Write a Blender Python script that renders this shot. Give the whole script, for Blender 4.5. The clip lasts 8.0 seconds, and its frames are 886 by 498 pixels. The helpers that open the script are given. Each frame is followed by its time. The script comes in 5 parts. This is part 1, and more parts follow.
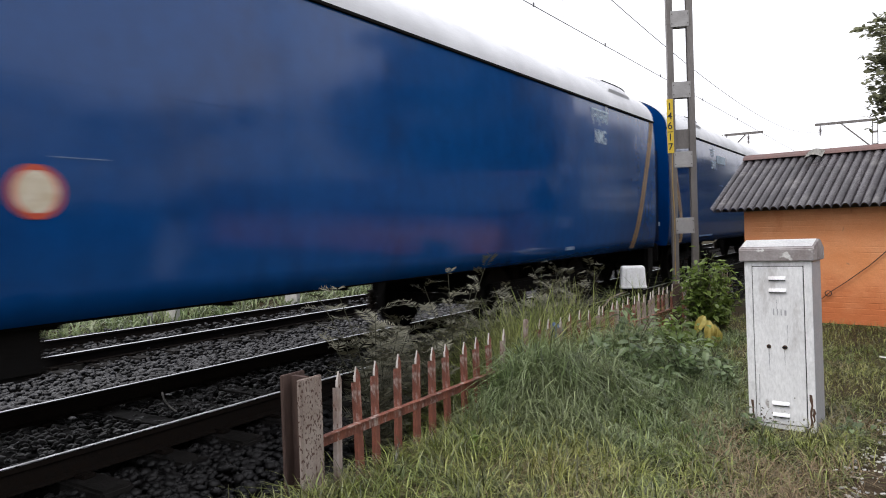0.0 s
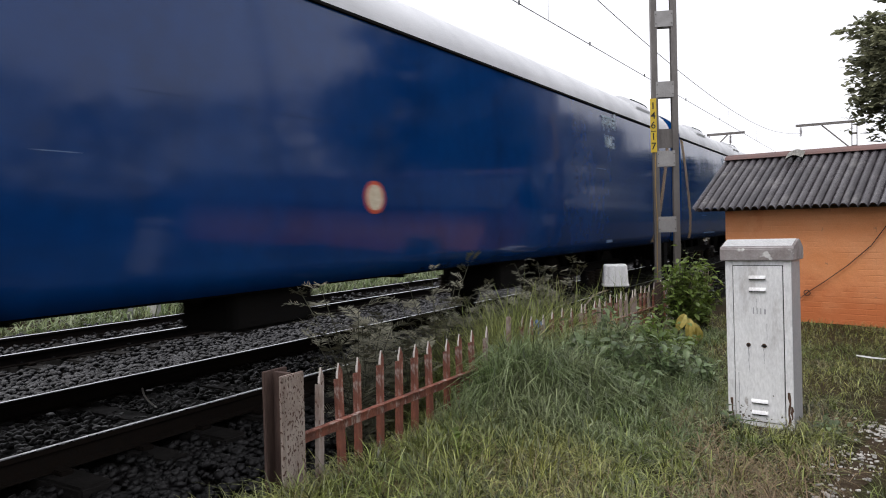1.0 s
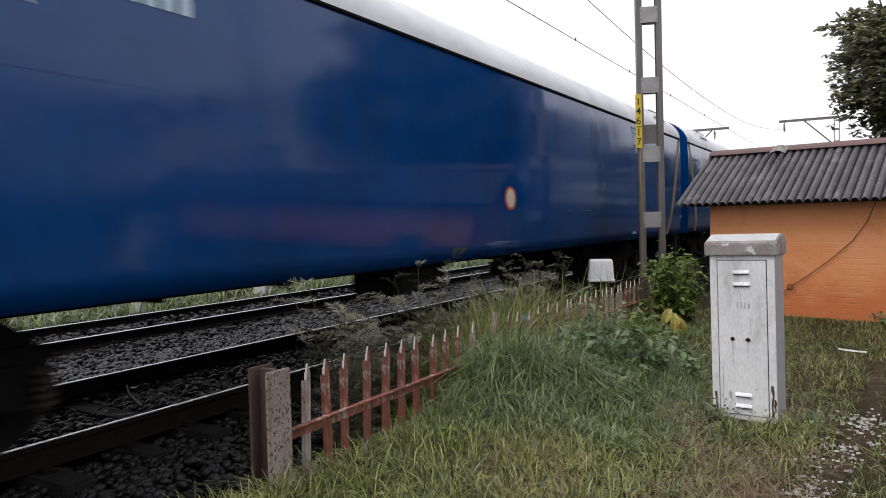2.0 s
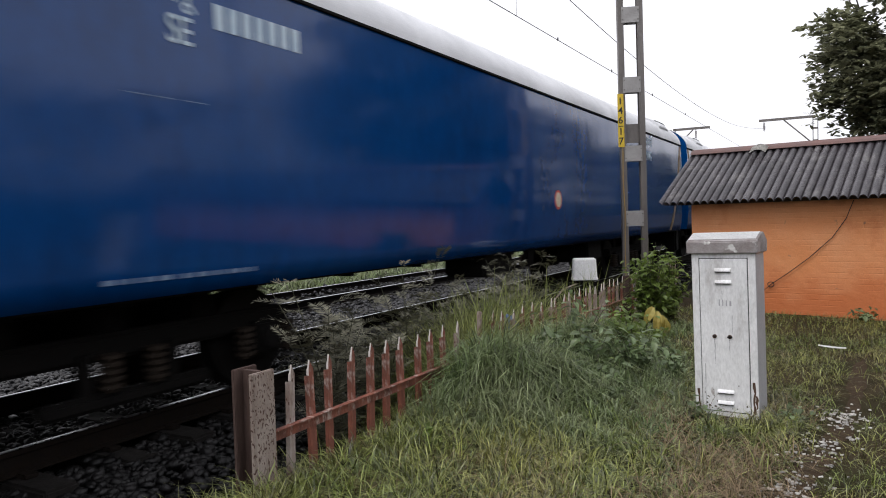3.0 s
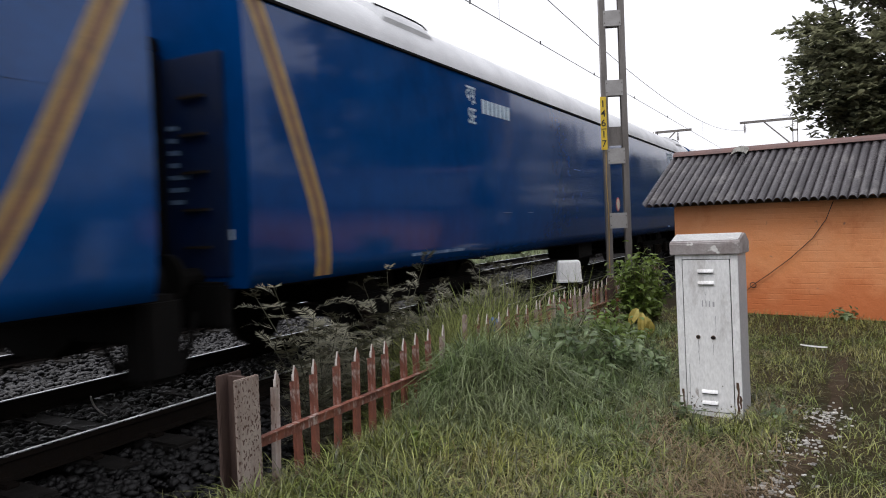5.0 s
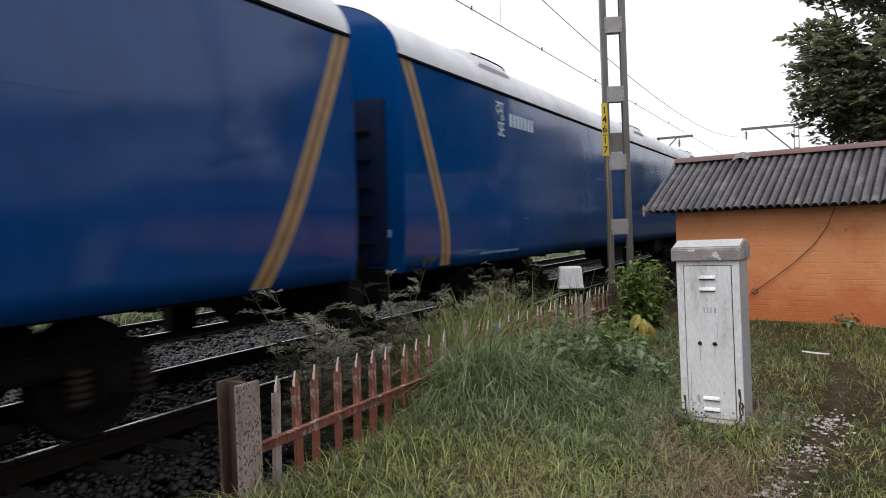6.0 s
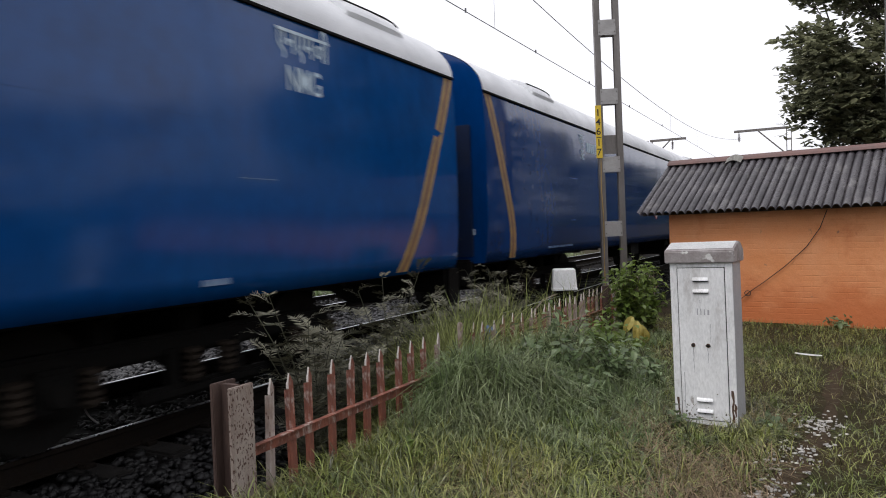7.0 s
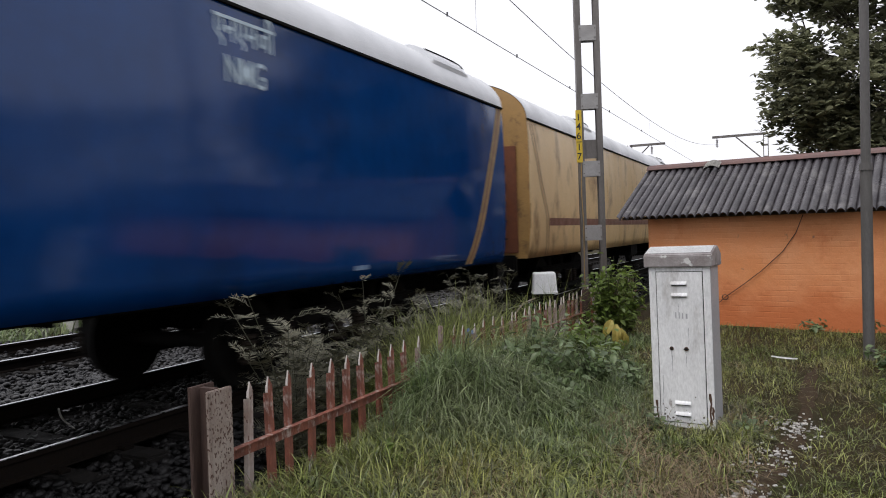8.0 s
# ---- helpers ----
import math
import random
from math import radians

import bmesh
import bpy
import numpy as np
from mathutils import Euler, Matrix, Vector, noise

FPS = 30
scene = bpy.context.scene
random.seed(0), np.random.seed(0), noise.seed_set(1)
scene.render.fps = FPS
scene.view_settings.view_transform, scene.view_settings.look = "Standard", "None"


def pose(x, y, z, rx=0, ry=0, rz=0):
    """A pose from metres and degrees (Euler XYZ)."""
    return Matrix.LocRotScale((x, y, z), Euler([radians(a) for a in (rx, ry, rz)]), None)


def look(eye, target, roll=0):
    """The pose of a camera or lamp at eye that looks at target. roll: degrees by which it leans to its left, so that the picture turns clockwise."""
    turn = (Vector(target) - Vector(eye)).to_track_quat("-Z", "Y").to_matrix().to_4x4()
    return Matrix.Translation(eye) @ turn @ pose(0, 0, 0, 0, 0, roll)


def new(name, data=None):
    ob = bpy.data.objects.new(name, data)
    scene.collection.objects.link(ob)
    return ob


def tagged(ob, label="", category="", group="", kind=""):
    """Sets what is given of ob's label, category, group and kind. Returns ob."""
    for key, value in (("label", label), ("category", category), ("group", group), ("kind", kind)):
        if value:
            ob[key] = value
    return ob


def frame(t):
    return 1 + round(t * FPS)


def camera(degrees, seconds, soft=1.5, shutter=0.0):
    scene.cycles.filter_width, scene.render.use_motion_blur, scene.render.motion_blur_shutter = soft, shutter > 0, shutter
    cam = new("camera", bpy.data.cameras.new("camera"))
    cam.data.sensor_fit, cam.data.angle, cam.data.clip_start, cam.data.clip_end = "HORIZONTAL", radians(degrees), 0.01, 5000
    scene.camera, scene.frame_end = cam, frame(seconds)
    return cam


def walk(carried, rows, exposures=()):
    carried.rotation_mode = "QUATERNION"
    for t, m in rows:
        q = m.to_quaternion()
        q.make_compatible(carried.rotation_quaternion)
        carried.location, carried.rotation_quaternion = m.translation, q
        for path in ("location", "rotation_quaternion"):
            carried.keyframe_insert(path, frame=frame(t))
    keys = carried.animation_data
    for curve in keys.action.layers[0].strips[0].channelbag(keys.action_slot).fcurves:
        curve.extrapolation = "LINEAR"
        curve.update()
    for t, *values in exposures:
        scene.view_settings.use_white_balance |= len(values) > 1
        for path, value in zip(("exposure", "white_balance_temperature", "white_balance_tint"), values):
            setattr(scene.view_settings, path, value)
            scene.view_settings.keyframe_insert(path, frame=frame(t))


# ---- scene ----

# ---- camera: a hand-held pan from one spot beside the line; the rails run along +y, rail tops at z = 0 ----
cam = camera(63.1, 8.0, soft=1.0, shutter=0.14)
EYE = (0.0, 0.0, 1.50)
PAN = [  # seconds, pitch, roll, yaw
    (0.0, -1.571, 1.776, 32.835), (0.5, -1.378, 1.635, 31.861), (1.0, -1.846, 1.298, 31.551), (1.5, -2.162, 1.234, 31.168),
    (3.0, -2.273, 1.683, 29.179), (3.5, -2.413, 1.525, 28.955), (4.0, -2.272, 1.517, 28.388), (4.5, -2.206, 2.100, 27.878),
    (6.0, -1.581, 2.012, 28.064), (6.5, -1.657, 1.916, 27.480), (7.0, -1.430, 2.003, 27.590), (7.5, -1.525, 1.405, 26.463),
    (8.0, -1.223, 1.741, 26.069),
]
EXPOSURE = [(0.0, 0.70), (0.5, 0.58), (1.0, 0.46), (1.5, 0.42), (4.5, 0.40), (8.0, 0.30)]  # the phone dims its picture a little
walk(cam, [(t, pose(*EYE, 90 + p, r, y)) for t, p, r, y in PAN], EXPOSURE)

# ---- overcast daylight ----
world = bpy.data.worlds.new("overcast_sky")
scene.world = world
world.use_nodes = True
wn, wl = world.node_tree.nodes, world.node_tree.links
wn.clear()
w_out = wn.new("ShaderNodeOutputWorld")
w_bg = wn.new("ShaderNodeBackground")
w_sky = wn.new("ShaderNodeTexSky")
w_sky.sky_type, w_sky.sun_disc = "NISHITA", False
w_sky.sun_elevation, w_sky.sun_rotation = radians(60), radians(212)
w_sky.air_density, w_sky.dust_density = 1.0, 4.0
w_hsv = wn.new("ShaderNodeHueSaturation")
w_hsv.inputs["Saturation"].default_value = 0.12
w_mix = wn.new("ShaderNodeMix")
w_mix.data_type = "RGBA"
w_mix.inputs["Factor"].default_value = 0.72
w_mix.inputs["B"].default_value = (8.8, 8.8, 9.5, 1)
wl.new(w_sky.outputs["Color"], w_hsv.inputs["Color"])
wl.new(w_hsv.outputs["Color"], w_mix.inputs["A"])
wl.new(w_mix.outputs["Result"], w_bg.inputs["Color"])
wl.new(w_bg.outputs["Background"], w_out.inputs["Surface"])
w_bg.inputs["Strength"].default_value = 0.12
sun_data = bpy.data.lights.new("sun", "SUN")
sun_data.energy, sun_data.angle, sun_data.color = 0.9, radians(25), (1.0, 0.96, 0.91)
sun = new("sun", sun_data)
sun.matrix_basis = look((-5, -6, 16), (0, 2, 0))


# ---- materials ----
def material(name, base, rough=0.7, metal=0.0, second=None, scale=6.0, amount=0.5, fine=60.0, grain=0.15,
             bump=0.2, bump_scale=40.0, spread=0.0, third=None, third_scale=1.5, stretch=(1, 1, 1), spots=None, coat=0.0,
             rough_vary=0.12, dado=None, spec=0.5, bricks=False):
    """A procedural surface: two colours mixed by large noise, fine grain, an optional stain colour, spots, relief."""
    m = bpy.data.materials.new(name)
    m.use_nodes = True
    nt = m.node_tree
    n, l = nt.nodes, nt.links
    bsdf = n["Principled BSDF"]
    bsdf.inputs["Roughness"].default_value = rough
    bsdf.inputs["Metallic"].default_value = metal
    bsdf.inputs["Coat Weight"].default_value = coat
    bsdf.inputs["Specular IOR Level"].default_value = spec
    tc = n.new("ShaderNodeTexCoord")
    mp = n.new("ShaderNodeMapping")
    mp.inputs["Scale"].default_value = stretch
    l.new(tc.outputs["Object"], mp.inputs["Vector"])

    def noise_tex(s, detail=5.0, rgh=0.6):
        t = n.new("ShaderNodeTexNoise")
        t.inputs["Scale"].default_value, t.inputs["Detail"].default_value, t.inputs["Roughness"].default_value = s, detail, rgh
        l.new(mp.outputs["Vector"], t.inputs["Vector"])
        return t

    def ramp(src, a, b):
        r = n.new("ShaderNodeMapRange")
        r.inputs["From Min"].default_value, r.inputs["From Max"].default_value = a, b
        l.new(src, r.inputs["Value"])
        return r.outputs["Result"]

    def mix(fac, a, b, mode="MIX"):
        x = n.new("ShaderNodeMix")
        x.data_type, x.blend_type = "RGBA", mode
        for sock, v in (("Factor", fac), ("A", a), ("B", b)):
            if isinstance(v, (float, int)):
                x.inputs[sock].default_value = v
            elif isinstance(v, tuple):
                x.inputs[sock].default_value = (*v[:3], 1)
            else:
                l.new(v, x.inputs[sock])
        return x.outputs["Result"]

    def times(src, k):
        x = n.new("ShaderNodeMath")
        x.operation = "MULTIPLY"
        x.inputs[1].default_value = k
        l.new(src, x.inputs[0])
        return x.outputs["Value"]

    col = base
    big = noise_tex(scale)
    if second:
        col = mix(times(ramp(big.outputs["Fac"], 0.38, 0.62), amount), col, second)
    if third:
        st = noise_tex(third_scale, 8.0, 0.7)
        col = mix(ramp(st.outputs["Fac"], 0.52, 0.66), col, third)
    if dado:
        sep = n.new("ShaderNodeSeparateXYZ")
        l.new(tc.outputs["Object"], sep.inputs["Vector"])
        wob = noise_tex(2.2, 6.0, 0.65)
        ad2 = n.new("ShaderNodeMath")
        ad2.operation = "MULTIPLY_ADD"
        ad2.inputs[1].default_value = 1.1
        l.new(wob.outputs["Fac"], ad2.inputs[0])
        l.new(sep.outputs["Z"], ad2.inputs[2])
        col = mix(ramp(ad2.outputs["Value"], dado[1] + 0.35, dado[1] - 0.25), col, dado[0])
    if spots:
        sp = noise_tex(spots[1], 3.0, 0.5)
        col = mix(ramp(sp.outputs["Fac"], spots[2], spots[2] + 0.04), col, spots[0])
    fin = noise_tex(fine, 4.0, 0.7)
    if grain:
        dark = mix(ramp(fin.outputs["Fac"], 0.3, 0.7), tuple([1 - grain] * 3), tuple([1 + grain] * 3))
        col = mix(1.0, col, dark, "MULTIPLY")
    if spread:
        oi = n.new("ShaderNodeObjectInfo")
        gi = n.new("ShaderNodeNewGeometry")
        ad = n.new("ShaderNodeMath")
        ad.operation = "ADD"
        l.new(oi.outputs["Random"], ad.inputs[0])
        l.new(gi.outputs["Random Per Island"], ad.inputs[1])
        fr = n.new("ShaderNodeMath")
        fr.operation = "FRACT"
        l.new(ad.outputs["Value"], fr.inputs[0])
        vv = mix(fr.outputs["Value"], tuple([1 - spread] * 3), tuple([1 + spread] * 3))
        col = mix(1.0, col, vv, "MULTIPLY")
    if isinstance(col, tuple):
        bsdf.inputs["Base Color"].default_value = (*col, 1)
    else:
        l.new(col, bsdf.inputs["Base Color"])
    if rough_vary:
        rr = n.new("ShaderNodeMapRange")
        rr.inputs["From Min"].default_value, rr.inputs["From Max"].default_value = 0.3, 0.7
        rr.inputs["To Min"].default_value, rr.inputs["To Max"].default_value = max(0.03, rough - rough_vary), min(1.0, rough + rough_vary)
        l.new(big.outputs["Fac"], rr.inputs["Value"])
        l.new(rr.outputs["Result"], bsdf.inputs["Roughness"])
    if bump:
        bn = noise_tex(bump_scale, 4.0, 0.6)
        high = bn.outputs["Fac"]
        if bricks:
            sx = n.new("ShaderNodeSeparateXYZ")
            cx = n.new("ShaderNodeCombineXYZ")
            br = n.new("ShaderNodeTexBrick")
            l.new(tc.outputs["Object"], sx.inputs["Vector"])
            l.new(sx.outputs["X"], cx.inputs["X"])
            l.new(sx.outputs["Z"], cx.inputs["Y"])
            l.new(cx.outputs["Vector"], br.inputs["Vector"])
            br.inputs["Scale"].default_value = 1.0
            br.inputs["Brick Width"].default_value, br.inputs["Row Height"].default_value = 0.23, 0.08
            br.inputs["Mortar Size"].default_value, br.inputs["Mortar Smooth"].default_value = 0.008, 0.6
            pm = noise_tex(1.7, 3.0, 0.5)
            show = times(ramp(pm.outputs["Fac"], 0.47, 0.68), 0.75)
            mu = n.new("ShaderNodeMath")
            mu.operation = "MULTIPLY"
            l.new(br.outputs["Fac"], mu.inputs[0])
            l.new(show, mu.inputs[1])
            sb = n.new("ShaderNodeMath")
            sb.operation = "SUBTRACT"
            l.new(high, sb.inputs[0])
            l.new(mu.outputs["Value"], sb.inputs[1])
            high = sb.outputs["Value"]
        b = n.new("ShaderNodeBump")
        b.inputs["Strength"].default_value, b.inputs["Distance"].default_value = bump, 0.02
        l.new(high, b.inputs["Height"])
        l.new(b.outputs["Normal"], bsdf.inputs["Normal"])
    return m


def blue_paint(name, base, second, stain, rough):
    return material(name, base, rough, second=second, scale=0.7, amount=0.8, fine=9, grain=0.12, third=stain, third_scale=1.1,
                    stretch=(1, 0.8, 0.45), bump=0.17, bump_scale=2.0, rough_vary=0.05, spec=0.40)


M_BLUE = blue_paint("coach_blue_paint", (0.0005, 0.040, 0.170), (0.0008, 0.049, 0.195), (0.0011, 0.031, 0.130), 0.11)
M_BLUE_DUSTY = blue_paint("coach_blue_paint_faded", (0.0010, 0.050, 0.200), (0.0016, 0.060, 0.225), (0.0020, 0.040, 0.158), 0.13)
M_BLUE_DEEP = blue_paint("coach_blue_paint_deep", (0.0004, 0.032, 0.148), (0.0006, 0.040, 0.170), (0.0009, 0.025, 0.112), 0.11)
# Darker navy than the body sides, for the end shutters and panels.
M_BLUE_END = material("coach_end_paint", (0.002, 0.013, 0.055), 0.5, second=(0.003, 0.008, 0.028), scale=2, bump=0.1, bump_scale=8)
M_ROOF = material("roof_pale_grey_paint", (0.68, 0.69, 0.71), 0.42, second=(0.55, 0.56, 0.58), scale=1.5, amount=0.6, bump=0.1, bump_scale=5)
M_CREAM = material("coach_cream_paint", (0.74, 0.52, 0.26), 0.42, second=(0.66, 0.44, 0.20), scale=0.9, third=(0.30, 0.17, 0.07), third_scale=1.3,
                   stretch=(1, 1, 0.5), bump=0.08, bump_scale=2)
M_CREAM_END = material("coach_end_brown_cream", (0.42, 0.245, 0.085), 0.5, second=(0.30, 0.17, 0.06), scale=1.6, third=(0.14, 0.08, 0.04), third_scale=3, bump=0.1)
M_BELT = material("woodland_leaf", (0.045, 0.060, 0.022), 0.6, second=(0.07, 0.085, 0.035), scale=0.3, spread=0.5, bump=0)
M_RUSTBAND = material("brown_band_paint", (0.20, 0.07, 0.035), 0.5, second=(0.13, 0.05, 0.03))
M_STRIPE = material("faded_yellow_stripe", (0.37, 0.24, 0.075), 0.55, second=(0.24, 0.17, 0.085), scale=5, amount=0.8)
M_STRIPE_BROWN = material("brown_stripe", (0.16, 0.07, 0.05), 0.55, second=(0.10, 0.06, 0.06), scale=5)
M_LETTER = material("white_lettering_paint", (0.55, 0.66, 0.74), 0.6, second=(0.42, 0.55, 0.66), scale=9, amount=0.7, bump=0)
M_BARE = material("scraped_paint", (0.16, 0.24, 0.36), 0.6, second=(0.08, 0.14, 0.26), scale=12, amount=0.9, bump=0)
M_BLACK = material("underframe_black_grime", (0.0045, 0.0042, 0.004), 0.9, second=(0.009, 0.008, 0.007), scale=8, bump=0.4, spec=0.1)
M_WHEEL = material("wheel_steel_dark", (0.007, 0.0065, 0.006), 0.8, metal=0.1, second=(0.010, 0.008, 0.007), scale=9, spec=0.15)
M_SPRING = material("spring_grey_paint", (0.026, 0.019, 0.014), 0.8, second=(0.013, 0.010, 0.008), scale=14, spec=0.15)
M_CREST_RED = material("crest_red", (0.50, 0.07, 0.03), 0.5)
M_CREST_CREAM = material("crest_cream", (0.66, 0.60, 0.48), 0.5, second=(0.50, 0.40, 0.26), scale=14, amount=0.7)
M_RAILHEAD = material("rail_polished_head", (0.55, 0.56, 0.58), 0.32, metal=1.0, second=(0.42, 0.42, 0.43), scale=12, bump=0.05)
M_RAIL = material("rail_rusty_web", (0.008, 0.006, 0.005), 0.9, second=(0.014, 0.009, 0.006), scale=20, bump=0.3, spec=0.1)
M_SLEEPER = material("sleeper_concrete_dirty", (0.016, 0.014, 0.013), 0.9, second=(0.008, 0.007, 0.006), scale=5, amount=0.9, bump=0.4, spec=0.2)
M_STONE = material("ballast_stone", (0.017, 0.016, 0.0175), 0.5, second=(0.008, 0.0075, 0.0075), scale=18, spec=0.42, spread=0.95, bump=0.4, bump_scale=60)
# Ballast stone copied darker, the shade by the train put into its colour.
M_STONE_SHADED = material("ballast_stone_shaded", (0.0062, 0.0056, 0.0058), 0.5, second=(0.003, 0.0027, 0.0026), scale=18, spec=0.35, spread=0.95, bump=0.4, bump_scale=60)
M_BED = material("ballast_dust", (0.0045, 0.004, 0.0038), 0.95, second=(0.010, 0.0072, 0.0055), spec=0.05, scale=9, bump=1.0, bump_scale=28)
M_SOIL = material("soil_and_thatch", (0.026, 0.022, 0.010), 0.95, spec=0.1, second=(0.048, 0.036, 0.020), scale=1.8, amount=0.8, third=(0.040, 0.046, 0.016),
                  third_scale=0.8, bump=0.9, bump_scale=35)
M_PATH = material("damp_path_soil", (0.055, 0.038, 0.024), 0.95, spec=0.08, second=(0.030, 0.021, 0.013), scale=9, amount=0.9, third=(0.085, 0.066, 0.045), third_scale=9, bump=1.0, bump_scale=24)
# Paler than bare stone: the sky's glint on wet flakes is in the colour.
M_PALE_DEBRIS = material("pale_debris_with_sky_glint", (0.46, 0.45, 0.43), 0.4, second=(0.20, 0.18, 0.155), scale=14, spread=0.5, bump=0.4)
M_GRASS = material("grass_blade", (0.098, 0.130, 0.026), 0.38, second=(0.200, 0.200, 0.060), scale=0.9, amount=0.9, spread=0.92, bump=0, third=(0.185, 0.145, 0.076), third_scale=1.1, rough_vary=0)
M_TALL = material("tall_grass_blade", (0.150, 0.205, 0.085), 0.34, second=(0.270, 0.300, 0.165), scale=1.4, amount=0.9, spread=0.65, bump=0, rough_vary=0)
M_DRY = material("dry_straw", (0.215, 0.155, 0.088), 0.7, second=(0.115, 0.075, 0.042), scale=3, spread=0.4, bump=0)
M_CREST = material("crest_grass_blade", (0.185, 0.225, 0.060), 0.38, second=(0.31, 0.32, 0.130), scale=1.4, amount=0.9, spread=0.7, bump=0, rough_vary=0)
M_MOUND = material("mound_leaf", (0.140, 0.195, 0.090), 0.38, second=(0.230, 0.285, 0.150), scale=3, spread=0.5, bump=0)
M_WEED = material("weed_leaf", (0.130, 0.125, 0.082), 0.6, second=(0.19, 0.18, 0.125), scale=3, spread=0.4, bump=0)
M_WEED_STEM = material("weed_stem", (0.075, 0.075, 0.045), 0.7, second=(0.05, 0.05, 0.035), bump=0)
M_VINE = material("vine_leaf", (0.125, 0.185, 0.036), 0.45, second=(0.205, 0.26, 0.07), scale=3, spread=0.4, bump=0)
M_YELLOW_LEAF = material("yellow_dying_leaf", (0.36, 0.28, 0.06), 0.6, second=(0.20, 0.20, 0.05), scale=8, bump=0.1)
M_LEAF = material("tree_leaf", (0.205, 0.215, 0.130), 0.32, second=(0.31, 0.305, 0.20), scale=0.8, spread=0.55, bump=0, rough_vary=0)
M_BARK = material("tree_bark", (0.10, 0.085, 0.07), 0.9, second=(0.06, 0.05, 0.04), scale=6, stretch=(1, 1, 0.3), bump=0.8, bump_scale=18)
M_ORANGE = material("orange_limewash", (0.71, 0.270, 0.102), 0.85, second=(0.75, 0.335, 0.16), scale=1.6, amount=0.8, third=(0.62, 0.215, 0.080), third_scale=1.3,
                    spots=((0.30, 0.15, 0.09), 4.0, 0.70), bump=0.5, bump_scale=9, grain=0.08,
                    bricks=True, dado=((0.56, 0.165, 0.055), 1.0))
M_ROOFSHEET = material("weathered_fibre_cement", (0.058, 0.051, 0.057), 0.30, second=(0.030, 0.027, 0.031), scale=3, amount=0.9, third=(0.120, 0.112, 0.112), third_scale=4,
                       stretch=(1, 0.4, 1), bump=0.35)
M_RIDGE = material("ridge_cap_rusty", (0.16, 0.085, 0.075), 0.8, second=(0.12, 0.10, 0.10), scale=3)
M_WOOD_DARK = material("rafter_wood", (0.07, 0.045, 0.03), 0.9)
M_CABINET = material("cabinet_white_paint", (0.80, 0.80, 0.81), 0.45, second=(0.62, 0.62, 0.63), scale=3, amount=0.7, third=(0.46, 0.44, 0.43), third_scale=3.2,
                     stretch=(1, 1, 0.35), spots=((0.16, 0.11, 0.08), 8, 0.71), bump=0.1)
# Grey carries the body's shaded sides in colour; dirt runs and stencil share it.
M_CABINET_SHADE_DIRT = material("cabinet_side_shade_and_dirt_grey", (0.40, 0.40, 0.42), 0.5, second=(0.32, 0.32, 0.34), scale=4, bump=0.1)
M_CABINET_TOP = material("cabinet_hood_paint", (0.34, 0.315, 0.315), 0.6, second=(0.22, 0.19, 0.185), scale=6, amount=0.9, spots=((0.60, 0.59, 0.58), 9, 0.63), bump=0.2)
M_RUSTY = material("rust_stain", (0.10, 0.055, 0.035), 0.9, second=(0.06, 0.035, 0.025), scale=20)
M_MUD = material("dried_mud", (0.15, 0.135, 0.12), 0.9, second=(0.09, 0.08, 0.07), scale=30, spec=0.1)
M_DARKHOLE = material("dark_gap_and_lock_metal", (0.02, 0.02, 0.02), 0.5, metal=0.5)
M_FENCE = material("peeling_red_oxide_paint", (0.265, 0.088, 0.055), 0.75, second=(0.13, 0.052, 0.038), scale=11, amount=0.95, third=(0.46, 0.37, 0.33), third_scale=16,
                   stretch=(1, 1, 0.45), bump=0.5, bump_scale=50)
M_FENCE_PALE = material("bare_weathered_steel_paint", (0.42, 0.36, 0.33), 0.8, second=(0.23, 0.15, 0.12), scale=10, amount=0.9, spots=((0.10, 0.05, 0.035), 30, 0.62),
                        stretch=(1, 1, 0.5), bump=0.5, bump_scale=50)
M_FENCE_TIP = material("chalky_white_tip", (0.72, 0.67, 0.64), 0.8, second=(0.48, 0.38, 0.33), scale=30)
M_POST = material("old_rail_post_face", (0.33, 0.275, 0.24), 0.85, second=(0.21, 0.155, 0.13), scale=5, amount=0.8, spots=((0.085, 0.045, 0.034), 70, 0.56),
                  stretch=(1, 1, 0.6), bump=0.5, bump_scale=40)
M_POST_DARK = material("old_rail_post_side", (0.045, 0.024, 0.019), 0.9, second=(0.13, 0.085, 0.07), scale=8, stretch=(1, 1, 0.2), bump=0.5)
M_MAST = material("galvanised_mast_steel", (0.175, 0.160, 0.152), 0.6, metal=0.2, second=(0.12, 0.108, 0.10), scale=3, amount=0.9, stretch=(1, 1, 0.3), bump=0.15)
M_BATTEN = material("mast_batten_plate", (0.34, 0.33, 0.325), 0.6, metal=0.2, second=(0.25, 0.24, 0.235), scale=6, bump=0.15)
M_SIGNYELLOW = material("sign_yellow_paint", (0.68, 0.47, 0.03), 0.6, second=(0.55, 0.38, 0.04), scale=14)
M_SIGNBLACK = material("sign_black_paint", (0.015, 0.014, 0.012), 0.6)
M_WHITEBOX = material("junction_box_white", (0.80, 0.80, 0.80), 0.5, second=(0.70, 0.70, 0.70), scale=9)
M_WIRE = material("overhead_wire", (0.12, 0.12, 0.125), 0.5, metal=0.5, bump=0)
M_INSULATOR = material("brown_insulator", (0.06, 0.04, 0.04), 0.3)
M_POLE = material("steel_tube_pole_grey", (0.105, 0.10, 0.098), 0.6, second=(0.075, 0.068, 0.062), scale=5, stretch=(1, 1, 0.3), bump=0.1)
